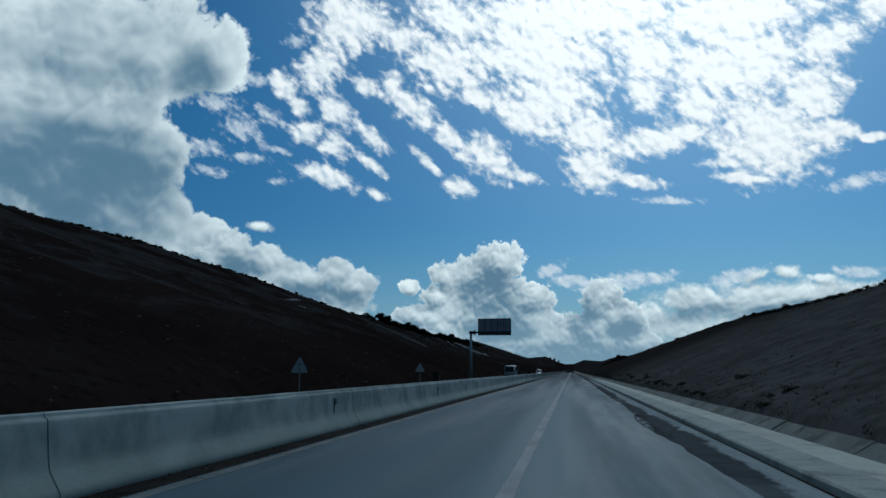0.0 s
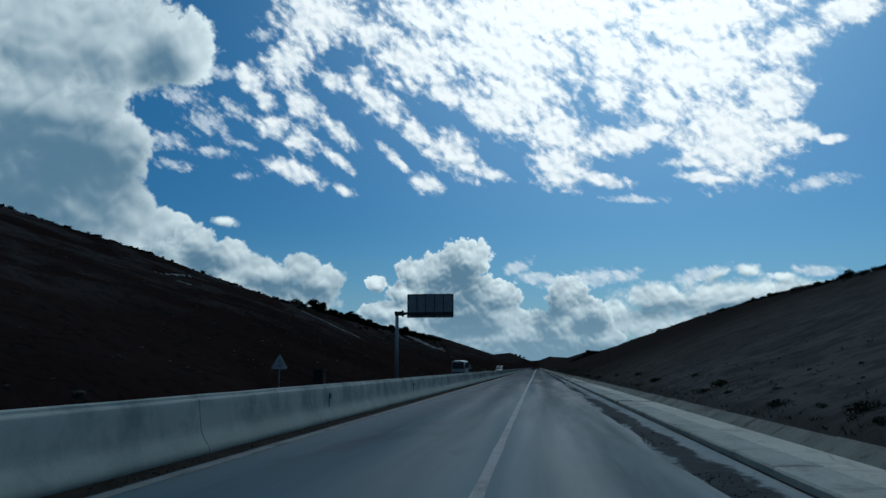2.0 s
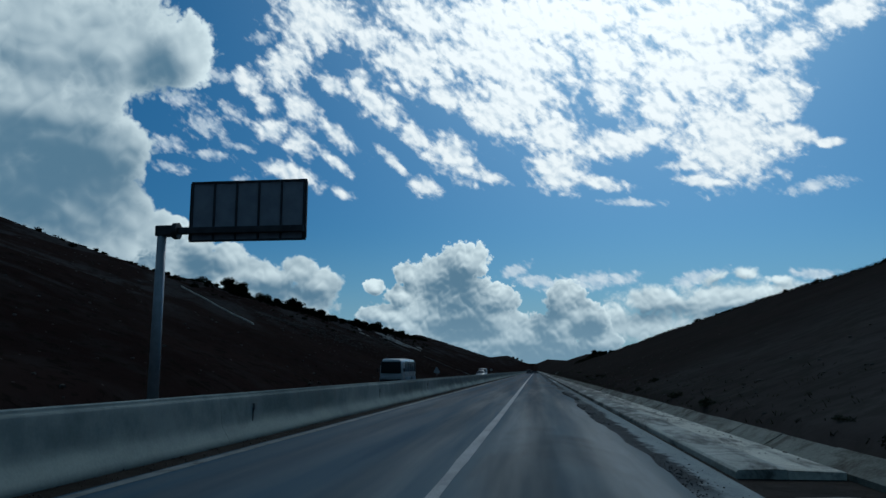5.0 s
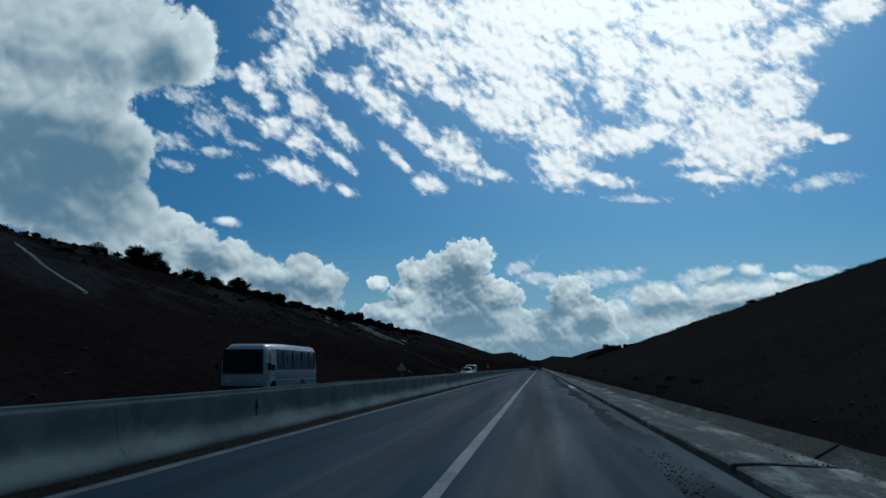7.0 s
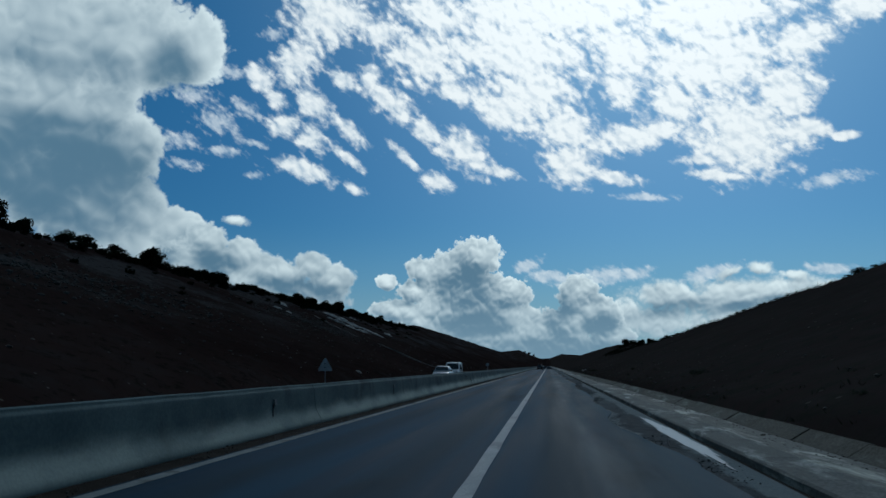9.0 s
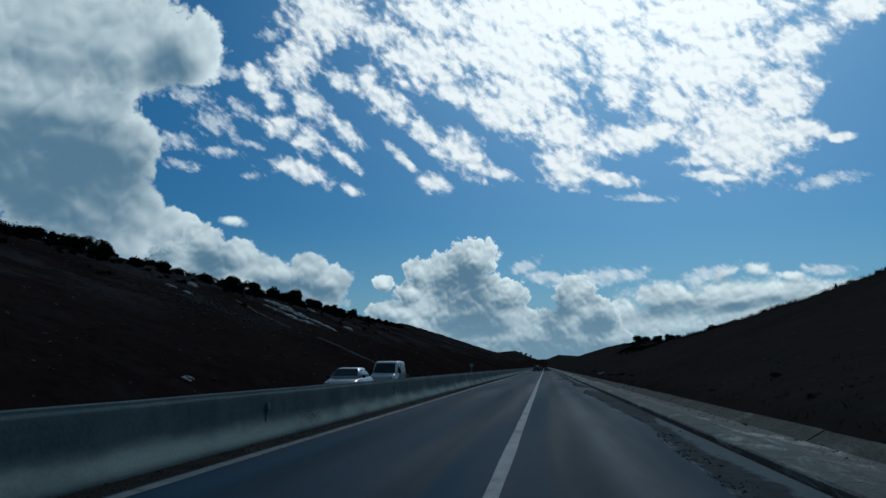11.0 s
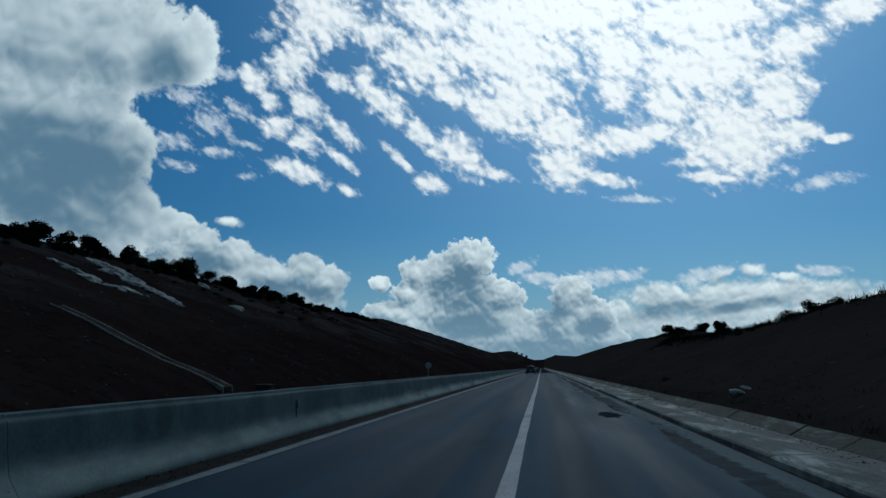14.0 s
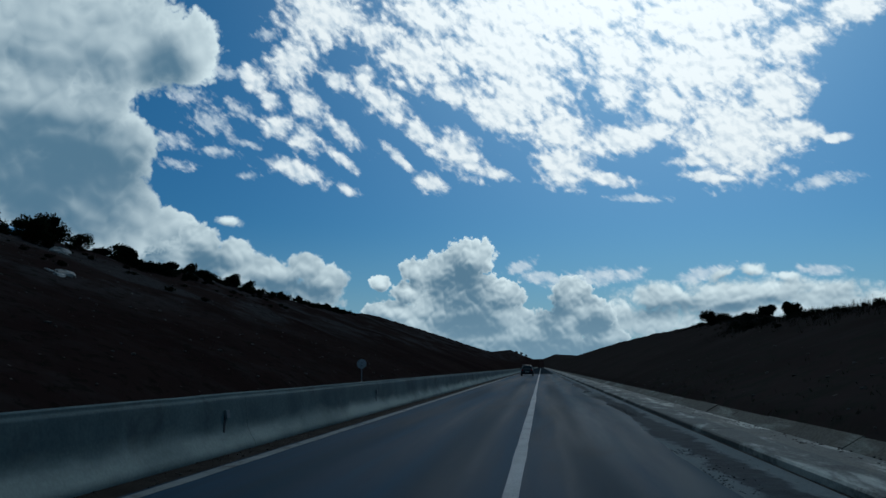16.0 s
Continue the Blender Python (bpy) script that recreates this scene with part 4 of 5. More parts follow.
def van():
    base = new("van")
    w = 0.84
    part("body", lofted([(0.0, w * 0.80, 0.36, 0.70), (0.12, w * 0.92, 0.24, 0.82), (0.6, w, 0.20, 0.98, 0.06), (0.95, w, 0.20, 1.06, 0.06), (1.55, w, 0.20, 1.70, 0.10), (2.0, w, 0.20, 1.82, 0.10),
                         (3.2, w, 0.20, 1.83, 0.09), (3.85, w, 0.22, 1.80, 0.09), (4.02, w * 0.95, 0.26, 1.70, 0.08)]), WHITE_PAINT, base, smooth=True)
    part("windscreen", pane(((-0.70, 0.93, 1.10), (0.70, 0.93, 1.10), (0.62, 1.47, 1.66), (-0.62, 1.47, 1.66)), 0.02), GLASS, base, "dark windscreen")
    part("bumper", box(bmesh.new(), -0.72, 0.72, -0.05, 0.14, 0.24, 0.46, 0.04), PLASTIC, base)
    part("grille", box(bmesh.new(), -0.42, 0.42, -0.012, 0.10, 0.52, 0.64, 0.02), PLASTIC, base)
    for sx in (-1, 1):
        part("headlight", box(bmesh.new(), sx * 0.58 - 0.14, sx * 0.58 + 0.14, 0.02, 0.2, 0.64, 0.84, 0.04), LAMP_CLEAR, base, "clear headlight")
        x = sx * (w + 0.002)
        part("side_window", pane(((x, 1.25, 1.08), (x, 2.02, 1.08), (sx * (w - 0.05), 2.02, 1.60), (sx * (w - 0.05), 1.62, 1.60)), 0.012), GLASS, base, "dark side window")
        part("side_panel", pane(((x, 2.25, 1.10), (x, 3.75, 1.10), (sx * (w - 0.045), 3.70, 1.66), (sx * (w - 0.045), 2.25, 1.66)), 0.012), WHITE_PAINT, base, "blind white side panel")
        part("moulding", box(bmesh.new(), x - 0.015, x + 0.015, 2.2, 3.9, 0.98, 1.05), WHITE_PAINT, base)
        part("door_handle", box(bmesh.new(), x - 0.02, x + 0.02, 1.85, 2.0, 0.93, 0.97), PLASTIC, base)
        part("mirror", box(bmesh.new(), sx * (w + 0.10) - 0.08, sx * (w + 0.10) + 0.08, 1.22, 1.34, 1.05, 1.25, 0.03), PLASTIC, base)
        part("tail_light", box(bmesh.new(), sx * 0.74 - 0.06, sx * 0.74 + 0.06, 3.92, 4.03, 0.8, 1.25, 0.02), LAMP_RED, base, "red tail light")
        for y in (0.75, 3.3):
            wheel(base, sx * (w - 0.09), y, 0.31, 0.19)
    return tagged(base, "white panel van with blind sides on the far carriageway", "van")


van().location = (-9.6, 245.5, OTHER)


def minibus():
    base = new("minibus")
    w, L = 1.03, 7.9
    part("body", lofted([(0.0, w * 0.93, 0.50, 2.10, 0.08, 0.25), (0.10, w, 0.42, 2.34, 0.10, 0.25), (0.5, w, 0.40, 2.50, 0.10, 0.25), (3.0, w, 0.40, 2.56, 0.10, 0.25), (L - 0.2, w, 0.40, 2.52, 0.10, 0.25), (L, w * 0.96, 0.46, 2.40, 0.10, 0.25)]), WHITE_PAINT, base, smooth=True)
    # the blue reaches up the side, with its bluish shade put in as colour
    part("skirt", lofted([(0.08, w + 0.006, 0.40, 1.00), (L - 0.1, w + 0.006, 0.40, 1.00)]), BUS_BLUE, base, "pale blue lower band, raised to take in the side's bluish shade")
    part("windscreen", pane(((-0.93, -0.035, 1.20), (0.93, -0.035, 1.20), (0.90, -0.012, 2.25), (-0.90, -0.012, 2.25)), 0.02), GLASS, base, "wide dark windscreen")
    part("bumper", box(bmesh.new(), -0.98, 0.98, -0.10, 0.18, 0.38, 0.66, 0.05), PLASTIC, base)
    for sx in (-1, 1):
        x = sx * (w + 0.004)
        door = part("cab_door", pane(((x, 0.42, 0.62), (x, 1.32, 0.62), (x, 1.32, 2.26), (x, 0.62, 2.26)), 0.008), WHITE_PAINT, base)
        part("door_window", pane(((sx * (w + 0.01), 0.60, 1.32), (sx * (w + 0.01), 1.24, 1.32), (sx * (w - 0.02), 1.24, 2.10), (sx * (w - 0.02), 0.72, 2.10)), 0.012), GLASS, door, "dark door window")
        part("door_handle", box(bmesh.new(), x - 0.02, x + 0.02, 1.12, 1.26, 1.08, 1.12), PLASTIC, door)
        for y0, y1 in ((1.52, 2.86), (2.94, 4.28), (4.36, 5.66), (5.74, 6.62), (6.68, 7.62)):
            win = part("side_window", pane(((x, y0, 1.36), (x, y1, 1.36), (sx * (w - 0.035), y1, 2.28), (sx * (w - 0.035), y0, 2.28)), 0.012), BUS_GLASS, base, "dark side window")
            part("window_divider", box(bmesh.new(), x - 0.02 * sx - 0.012, x - 0.02 * sx + 0.03, (y0 + y1) / 2 + 0.10, (y0 + y1) / 2 + 0.34, 1.38, 2.24), PLASTIC, win)
        part("mirror", box(bmesh.new(), sx * (w + 0.18) - 0.07, sx * (w + 0.18) + 0.07, -0.05, 0.05, 1.35, 1.65, 0.02), PLASTIC, base)
        part("mirror_arm", rod(bmesh.new(), (sx * (w - 0.05), 0.12, 1.62), (sx * (w + 0.18), 0.0, 1.58), 0.015, 0.015, 8), PLASTIC, base)
        part("headlight", box(bmesh.new(), sx * 0.72 - 0.13, sx * 0.72 + 0.13, -0.03, 0.08, 0.74, 0.94, 0.03), LAMP_CLEAR, base, "clear headlight")
        part("side_board", pane(((sx * (w + 0.006), 1.55, 0.98), (sx * (w + 0.006), 1.98, 0.98), (sx * (w + 0.006), 1.98, 1.24), (sx * (w + 0.006), 1.55, 1.24)), 0.006), BUS_BLUE, base, "small grey-blue notice board")
        for y in (1.05, 5.4):
            wheel(base, sx * (w - 0.10), y, 0.39, 0.22)
            part("wheel_arch", rod(bmesh.new(), (x - 0.03 * sx, y, 0.42), (x + 0.008 * sx, y, 0.42), 0.46, 0.46, 20), PLASTIC, base)
    return tagged(base, "white and pale blue minibus with dark windows", "bus")


minibus().location = (-11.9, 158.9, OTHER)

# ---------------------------------------------------------------- rocks
def boulder(radius, seed, squash=(1, 1, 0.7), cuts=3):
    bm = bmesh.new()
    bmesh.ops.create_icosphere(bm, subdivisions=cuts, radius=1.0)
    for v in bm.verts:
        p = v.co * 1.3 + Vector((seed * 7.1, seed * 3.3, 0))
        k = 1 + 0.55 * noise.noise(p) + 0.25 * noise.noise(p * 2.7)
        v.co = Vector((v.co.x * squash[0], v.co.y * squash[1], v.co.z * squash[2])) * k * radius
    return bm


def outcrop(points, label, stone=None):
    """Pale broken rock breaking out of the slope, as heaved lumps along a band."""
    base = new("rock_outcrop")
    x0, y0, _ = points[0]
    start = Vector((x0, y0, land_at(x0, y0)))
    base.location = start
    for i, (x, y, r) in enumerate(points):
        o = part("rock", boulder(r, i + x, (0.9 + 0.4 * random.random(), 0.8 + 0.5 * random.random(), 0.36)), stone or ROCK, base)
        o.location = Vector((x, y, land_at(x, y) - 0.05 * r)) - start
        o.rotation_euler = (0.0, radians(21), random.random() * 0.9 - 0.45)
    return tagged(base, label, "rock")


def broken_band(line, wide, count, size, seed):
    """Places and radii of rocks strewn along a bent line, larger in its middle."""
    r = random.Random(seed)
    out = []
    for i in range(count):
        u = (i + r.random()) / count * (len(line) - 1)
        k = min(int(u), len(line) - 2)
        a, b = line[k], line[k + 1]
        spread = wide * min(1.0, 0.25 + 2.0 * min(i, count - i) / count)
        out.append((a[0] + (b[0] - a[0]) * (u - k) + r.gauss(0, spread), a[1] + (b[1] - a[1]) * (u - k) + r.gauss(0, spread), size * r.uniform(0.45, 1.25) * min(1.0, 0.45 + 2.0 * i / count)))
    return out


outcrop(broken_band([(-33.5, 321.0), (-38.5, 324.5), (-43.5, 327.5), (-48.5, 331.0)], 0.55, 26, 1.15, 1), "pale bare rock breaking out of the brown slope")
outcrop(broken_band([(-35.5, 319.5), (-38.5, 315.0), (-43.5, 316.5)], 0.45, 18, 0.75, 2), "pale rock ledge on the brown slope")
outcrop(broken_band([(-40.6, 284.1), (-43.4, 282.6)], 0.35, 6, 0.55, 3), "pale rocks lying high on the brown slope")
outcrop(broken_band([(-45.8, 295.0), (-47.2, 297.0)], 0.3, 4, 0.6, 4), "pale rocks below the bushes of the crest")
outcrop(broken_band([(-36.0, 342.0), (-38.5, 346.0)], 0.4, 6, 0.7, 5), "small pale rocks on the brown slope")
outcrop(broken_band([(-50.0, 362.0), (-52.5, 368.0)], 0.5, 6, 0.9, 6), "small pale rocks high on the brown slope")
outcrop(broken_band([(-49.5, 137.5), (-51.6, 146.8)], 0.15, 10, 0.42, 7), "line of pale stones along a bench in the slope")
outcrop(broken_band([(-55.0, 142.0), (-56.6, 158.0)], 0.2, 8, 0.42, 8), "pale stones along the upper slope")
outcrop(broken_band([(-17.0, 234.5), (-17.4, 235.6)], 0.1, 3, 0.30, 9), "pale stones at the foot of the far slope")
outcrop([(5.9, 274.8, 0.28), (6.2, 275.2, 0.2)], "pale stones at the foot of the slope")

# ---------------------------------------------------------------- bushes and trees
def leaves(bm, centre, rad, count, size, seed):
    rng = np.random.default_rng(seed)
    d = rng.normal(size=(count, 3))
    d /= np.linalg.norm(d, axis=1)[:, None]
    d *= (rng.random(count) ** 0.35)[:, None]
    for k in range(count):
        c = Vector(centre) + Vector((d[k, 0] * rad[0], d[k, 1] * rad[1], d[k, 2] * rad[2]))
        a = Vector(rng.normal(size=3)).normalized()
        b = a.orthogonal().normalized()
        s = size * (0.6 + 0.8 * rng.random())
        bm.faces.new([bm.verts.new(c + q) for q in (a * s, b * s * 0.55, -a * s, -b * s * 0.55)])


def limb(bm, a, b, r0, r1):
    mid = (Vector(a) + Vector(b)) / 2 + Vector((random.uniform(-1, 1), random.uniform(-1, 1), 0)) * 0.08 * math.dist(a, b)
    rod(bm, a, mid, r0, (r0 + r1) / 2, 7)
    rod(bm, mid, b, (r0 + r1) / 2, r1, 7)


def plant(name, height_, width, clumps, count, size, seed, trunk, label, category, group=""):
    rng = random.Random(seed)
    base = new(name)
    tb = bmesh.new()
    rod(tb, (0, 0, -0.4), (0, 0, height_ * trunk + 0.1), 0.05 * height_ ** 0.8, 0.035 * height_ ** 0.8, 8)
    cb = bmesh.new()
    for k in range(clumps):
        a = rng.random() * math.tau
        q = rng.random() ** 0.6
        c = Vector((math.cos(a) * q * width * 0.36, math.sin(a) * q * width * 0.36, height_ * (trunk + (0.90 - trunk) * (0.08 + 0.92 * rng.random() * (1.1 - 0.5 * q)))))
        limb(tb, (0, 0, height_ * trunk), c, 0.03 * height_ ** 0.8, 0.01)
        r = width * (0.15 + 0.10 * rng.random())
        leaves(cb, c, (r, r, r * 0.8), count, size, seed * 100 + k)
    part("trunk", tb, BARK, base)
    part("crown", cb, LEAF, base)
    return tagged(base, label, category, group)


kinds = [plant("bush", 1.6, 2.8, 9, 150, 0.10, 1, 0.08, "dark evergreen bush on the crest of the slope", "bush", "bushes along the crests"),
         plant("bush", 2.2, 2.6, 10, 170, 0.11, 2, 0.05, "dark evergreen bush on the crest of the slope", "bush", "bushes along the crests"),
         plant("bush", 1.2, 3.4, 10, 150, 0.10, 3, 0.05, "low spreading dark bush on the crest of the slope", "bush", "bushes along the crests"),
         plant("bush", 2.9, 3.6, 13, 200, 0.12, 4, 0.06, "tall dark bush on the crest of the slope", "bush", "bushes along the crests")]
used = set()


def set_plant(k, x, y, scale, sink=0.15):
    m = pose(x, y, land_at(x, y) - sink, 0, 0, random.random() * 360) @ Matrix.Scale(scale, 4)
    if k in used:
        c = copy_thing(kinds[k], m)
        c.scale = (scale,) * 3
    else:
        used.add(k)
        kinds[k].matrix_basis = m


rng = random.Random(5)
y = 150.0
while y < 560:
    lc = float(np.interp(y, *zip(*LEFT_CREST)))
    dense = 0.25 if y < 225 else 1.0
    if rng.random() < dense:
        k = rng.choice((0, 0, 1, 1, 2, 2, 3)) if y > 225 else 2
        x = -(lc + rng.uniform(-5, 3.0))
        set_plant(k, x, y, rng.choice((0.5, 0.6, 0.75, 0.9, 1.05)) * (1.0 if y > 225 else 0.55))
    y += rng.uniform(0.7, 2.4) if y < 420 else rng.uniform(3, 8)
for x, y, k, s in ((-57, 370, 3, 1.3), (-58, 373, 3, 1.15), (-56, 366, 1, 1.5), (-56, 385, 3, 1.1), (-57, 389, 1, 1.4), (-54, 282, 3, 0.9), (-55, 287, 0, 1.3), (-55, 330, 3, 1.0), (-54, 347, 1, 1.3), (-40, 1900, 3, 2.2), (-31, 1905, 3, 1.8), (-50, 1890, 1, 2.4)):
    set_plant(k, x, y, s)
# right-hand crest
for x, y, k, s in ((24.6, 403.0, 3, 0.85), (26.6, 403.6, 3, 0.8), (25.6, 402.6, 1, 0.85), (17.5, 322, 0, 0.6), (16.5, 301, 0, 0.55), (16.1, 303.5, 2, 0.45), (17.0, 298, 0, 0.4), (19, 300, 2, 0.7), (20.0, 292, 0, 0.9), (21.0, 289, 1, 0.8), (22, 290, 2, 0.9), (33, 246, 2, 0.5),
                   (37, 205, 2, 0.4), (36.2, 158, 0, 0.5), (36.4, 163, 2, 0.6), (36.8, 167, 0, 0.4), (37.2, 171, 2, 0.7), (37.4, 178, 0, 0.45), (38.0, 186, 2, 0.5), (34.0, 141, 2, 0.35), (30, 112, 0, 0.5), (31, 115, 2, 0.5), (33, 128, 2, 0.4), (16.6, 346, 2, 0.5), (21.5, 388, 0, 0.6)):
    set_plant(k, x, y, s)
tree = plant("tree", 3.4, 4.2, 14, 260, 0.13, 9, 0.14, "dark evergreen tree on the crest of the slope", "tree", "trees on the crest")
tree.location = (26.2, 381.0, land_at(26.2, 381.0) - 0.5)
tree.scale = (0.8, 0.8, 0.8)
copy_thing(tree, pose(29.0, 380.2, land_at(29.0, 380.2) - 0.3, 0, 0, 130)).scale = (0.72, 0.72, 0.9)

# undergrowth along the crests and low shrubs below them, past counting
def undergrowth(places, label, seed):
    """Many small leafy heaps on the ground in one mesh: places are (x, y, width, height)."""
    rng = np.random.default_rng(seed)
    xs_, ys_, ws, hs = (np.array(q, float) for q in zip(*places))
    zs = land(xs_, ys_)
    n_leaf = np.clip((110 * ws).astype(int), 30, 320)
    own = np.repeat(np.arange(len(xs_)), n_leaf)
    d = rng.normal(size=(len(own), 3))
    d /= np.linalg.norm(d, axis=1)[:, None]
    d *= (rng.random(len(own)) ** 0.4)[:, None]
    lump = 0.75 + 0.5 * np.sin(d[:, 0] * 5 + own) * np.cos(d[:, 1] * 6 + 2 * own)
    c = np.stack([xs_[own] + d[:, 0] * ws[own] / 2 * lump, ys_[own] + d[:, 1] * ws[own] / 2 * lump, zs[own] + (0.35 + 0.65 * d[:, 2] * lump) * hs[own]], -1)
    a = rng.normal(size=(len(own), 3))
    a /= np.linalg.norm(a, axis=1)[:, None]
    b = np.cross(a, rng.normal(size=(len(own), 3)))
    b /= np.linalg.norm(b, axis=1)[:, None]
    size = (0.07 + 0.05 * rng.random(len(own)))[:, None] * np.clip(ws[own], 0.6, 1.6)[:, None]
    verts = np.stack([c + a * size, c + b * size * 0.6, c - a * size, c - b * size * 0.6], 1).reshape(-1, 3)
    faces = np.arange(len(verts)).reshape(-1, 4)
    return tagged(raw_object("undergrowth", verts.tolist(), faces.tolist(), LEAF), label, "undergrowth", kind="stuff")


heaps = []
for _ in range(260):
    y = rng.uniform(222, 540)
    w = rng.uniform(0.9, 2.4)
    heaps.append((-(float(np.interp(y, *zip(*LEFT_CREST))) + rng.uniform(-5, 1.5)), y, w, w * rng.uniform(0.35, 0.6)))
for _ in range(330):
    y = rng.uniform(60, 225)
    w = rng.uniform(0.4, 1.2)
    heaps.append((-(float(np.interp(y, *zip(*LEFT_CREST))) + rng.gauss(0, 1.2)), y, w, w * rng.uniform(0.25, 0.5)))
for _ in range(130):
    y = rng.uniform(185, 430)
    w = rng.uniform(0.5, 1.5)
    heaps.append((-(float(np.interp(y, *zip(*LEFT_CREST))) - abs(rng.gauss(0, 7)) - 3), y, w, w * rng.uniform(0.3, 0.5)))
undergrowth(heaps, "dark low undergrowth along the crest of the slope", 91)
heaps = []
for _ in range(420):
    y = rng.uniform(30, 420)
    w = rng.uniform(0.3, 0.9)
    heaps.append((float(np.interp(y, *zip(*RIGHT_CREST))) + rng.gauss(0, 0.8), y, w, w * rng.uniform(0.3, 0.6)))
undergrowth(heaps, "dark low undergrowth along the outer crest", 92)

# low weed clumps at the foot of the outer slope
WEED_LEAF = surface("weed_leaves", (0.055, 0.058, 0.036), (0.10, 0.10, 0.064), 1.2, 0.9, 0.0, 8, spec=0.0)


def weed_clump(seed):
    base = new("weed_clump")
    bm = bmesh.new()
    r = random.Random(seed)
    for k in range(5):
        leaves(bm, (r.uniform(-0.35, 0.35), r.uniform(-0.35, 0.35), r.uniform(0.06, 0.22)), (0.25, 0.25, 0.16), 70, 0.045, seed * 50 + k)
    tagged(part("leaf_mass", bm, WEED_LEAF, base), kind="stuff")
    sb = bmesh.new()
    for k in range(6):
        rod(sb, (0, 0, -0.05), (r.uniform(-0.3, 0.3), r.uniform(-0.3, 0.3), r.uniform(0.15, 0.3)), 0.006, 0.003, 5)
    tagged(part("stem", sb, BARK, base), kind="stuff")
    return tagged(base, "low green weed clump at the foot of the slope", "weed", "weed clumps at the slope foot")


clumps = [weed_clump(1), weed_clump(2), weed_clump(3)]
for i in range(48):
    y = rng.uniform(4, 330) if i > 14 else rng.uniform(20, 75)
    x = 5.45 + abs(rng.gauss(0, 0.9))
    m = pose(x, y, land_at(x, y) - 0.03, 0, 0, rng.random() * 360)
    if i < 3:
        clumps[i].matrix_basis = m @ Matrix.Scale(0.6, 4)
    else:
        c = copy_thing(clumps[i % 3], m)
        c.scale = (rng.uniform(0.3, 0.75),) * 3

# ---------------------------------------------------------------- grass and weeds
def tufts(name, places, tall, wide, material, label, category, seed):
    rng = np.random.default_rng(seed)
    verts, faces = [], []
    heights = land(np.array([p[0] for p in places]), np.array([p[1] for p in places]))
    for (x, y, s), z in zip(places, heights.tolist()):
        for _ in range(5):
            a = rng.random() * math.tau
            h = tall * s * (0.5 + rng.random())
            dx, dy = math.cos(a) * wide * s, math.sin(a) * wide * s
            ox, oy = rng.normal() * 0.12 * s, rng.normal() * 0.12 * s
            i = len(verts)
            verts += [(x + ox - 0.012, y + oy + 0.006, z - 0.05), (x + ox + 0.012, y + oy - 0.006, z - 0.05), (x + ox + dx, y + oy + dy, z + h)]
            faces.append((i, i + 1, i + 2))
    return tagged(raw_object(name, verts, faces, material), label, category, kind="stuff")


rng = np.random.default_rng(8)
spots = []
for _ in range(7000):
    y = rng.uniform(0, 420)
    rc = float(np.interp(y, *zip(*RIGHT_CREST)))
    spots.append((rc + rng.normal() * 1.2, y, rng.uniform(0.7, 1.6)))
tufts("crest_grass", spots, 0.20, 0.08, GRASS, "dry grass standing along the crest", "grass", 81)
spots = []
for _ in range(700):
    y = rng.uniform(225, 345)
    rc = float(np.interp(y, *zip(*RIGHT_CREST)))
    spots.append((rc + rng.normal() * 0.9, y, rng.uniform(0.5, 1.3)))
tufts("crest_weeds", spots, 0.32, 0.14, GRASS, "tall dry weed stalks along the crest", "weeds", 83)
spots = [(5.3 + abs(rng.normal()) * 1.6, rng.uniform(0, 330), rng.uniform(0.5, 1.2)) for _ in range(1800)]
VERGE = surface("verge_weed", (0.052, 0.052, 0.034), (0.095, 0.092, 0.062), 0.8, 0.9, 0.0, 8, spec=0.0)
tufts("verge_weeds", spots, 0.05, 0.09, VERGE, "short dull green weeds at the foot of the slope", "weeds", 82)
spots = [(-rng.uniform(16, 55), rng.uniform(40, 400), rng.uniform(0.8, 2.2)) for _ in range(9000)]
tufts("slope_scrub", spots, 0.09, 0.06, WEED, "sparse dark scrub on the slope", "scrub", 84)

# ---------------------------------------------------------------- clods and gravel along the torn edge
def gravel(name, places, material, label, category):
    base = boulder(1.0, 3.3, (1, 1, 0.7), 1)
    pts = [v.co.copy() for v in base.verts]
    tris = [[v.index for v in f.verts] for f in base.faces]
    base.free()
    verts, faces = [], []
    for x, y, z, r in places:
        i = len(verts)
        a = random.random() * math.tau
        c, s = math.cos(a) * r, math.sin(a) * r
        e = random.uniform(0.8, 1.4)
        verts += [(x + c * p.x - s * p.y * e, y + s * p.x + c * p.y * e, z + p.z * r) for p in pts]
        faces += [[i + k for k in t] for t in tris]
    return tagged(raw_object(name, verts, faces, material), label, category, kind="stuff")


def on_land(places):
    heights = land(np.array([p[0] for p in places]), np.array([p[1] for p in places])).tolist()
    return [(x, y, z, r) for (x, y, _, r), z in zip(places, heights)]


rng = random.Random(17)
lumps = []
while len(lumps) < 7000:
    y = rng.uniform(0, 330)
    x = min(torn(y) + abs(rng.gauss(0, 0.22)) - 0.06, 3.3)
    if one(x * 2.0, y, 2.5, 3, 97) > 0.05:
        lumps.append((x, y, -0.015, rng.uniform(0.004, 0.013) * (2.0 if rng.random() < 0.05 else 1)))
gravel("road_edge_gravel", lumps, MUD, "dark loose clods along the torn asphalt edge", "gravel")
lumps = [(min(rng.gauss(3.0, 0.2), 3.34), rng.uniform(0, 330), -0.018, rng.uniform(0.004, 0.010)) for _ in range(1000)]
gravel("shoulder_gravel", lumps, STONE, "loose grey stones on the shoulder", "gravel")
lumps = [(rng.uniform(-4.2, -3.72), rng.uniform(0, 330), 0.0, rng.uniform(0.005, 0.018)) for _ in range(4500)]
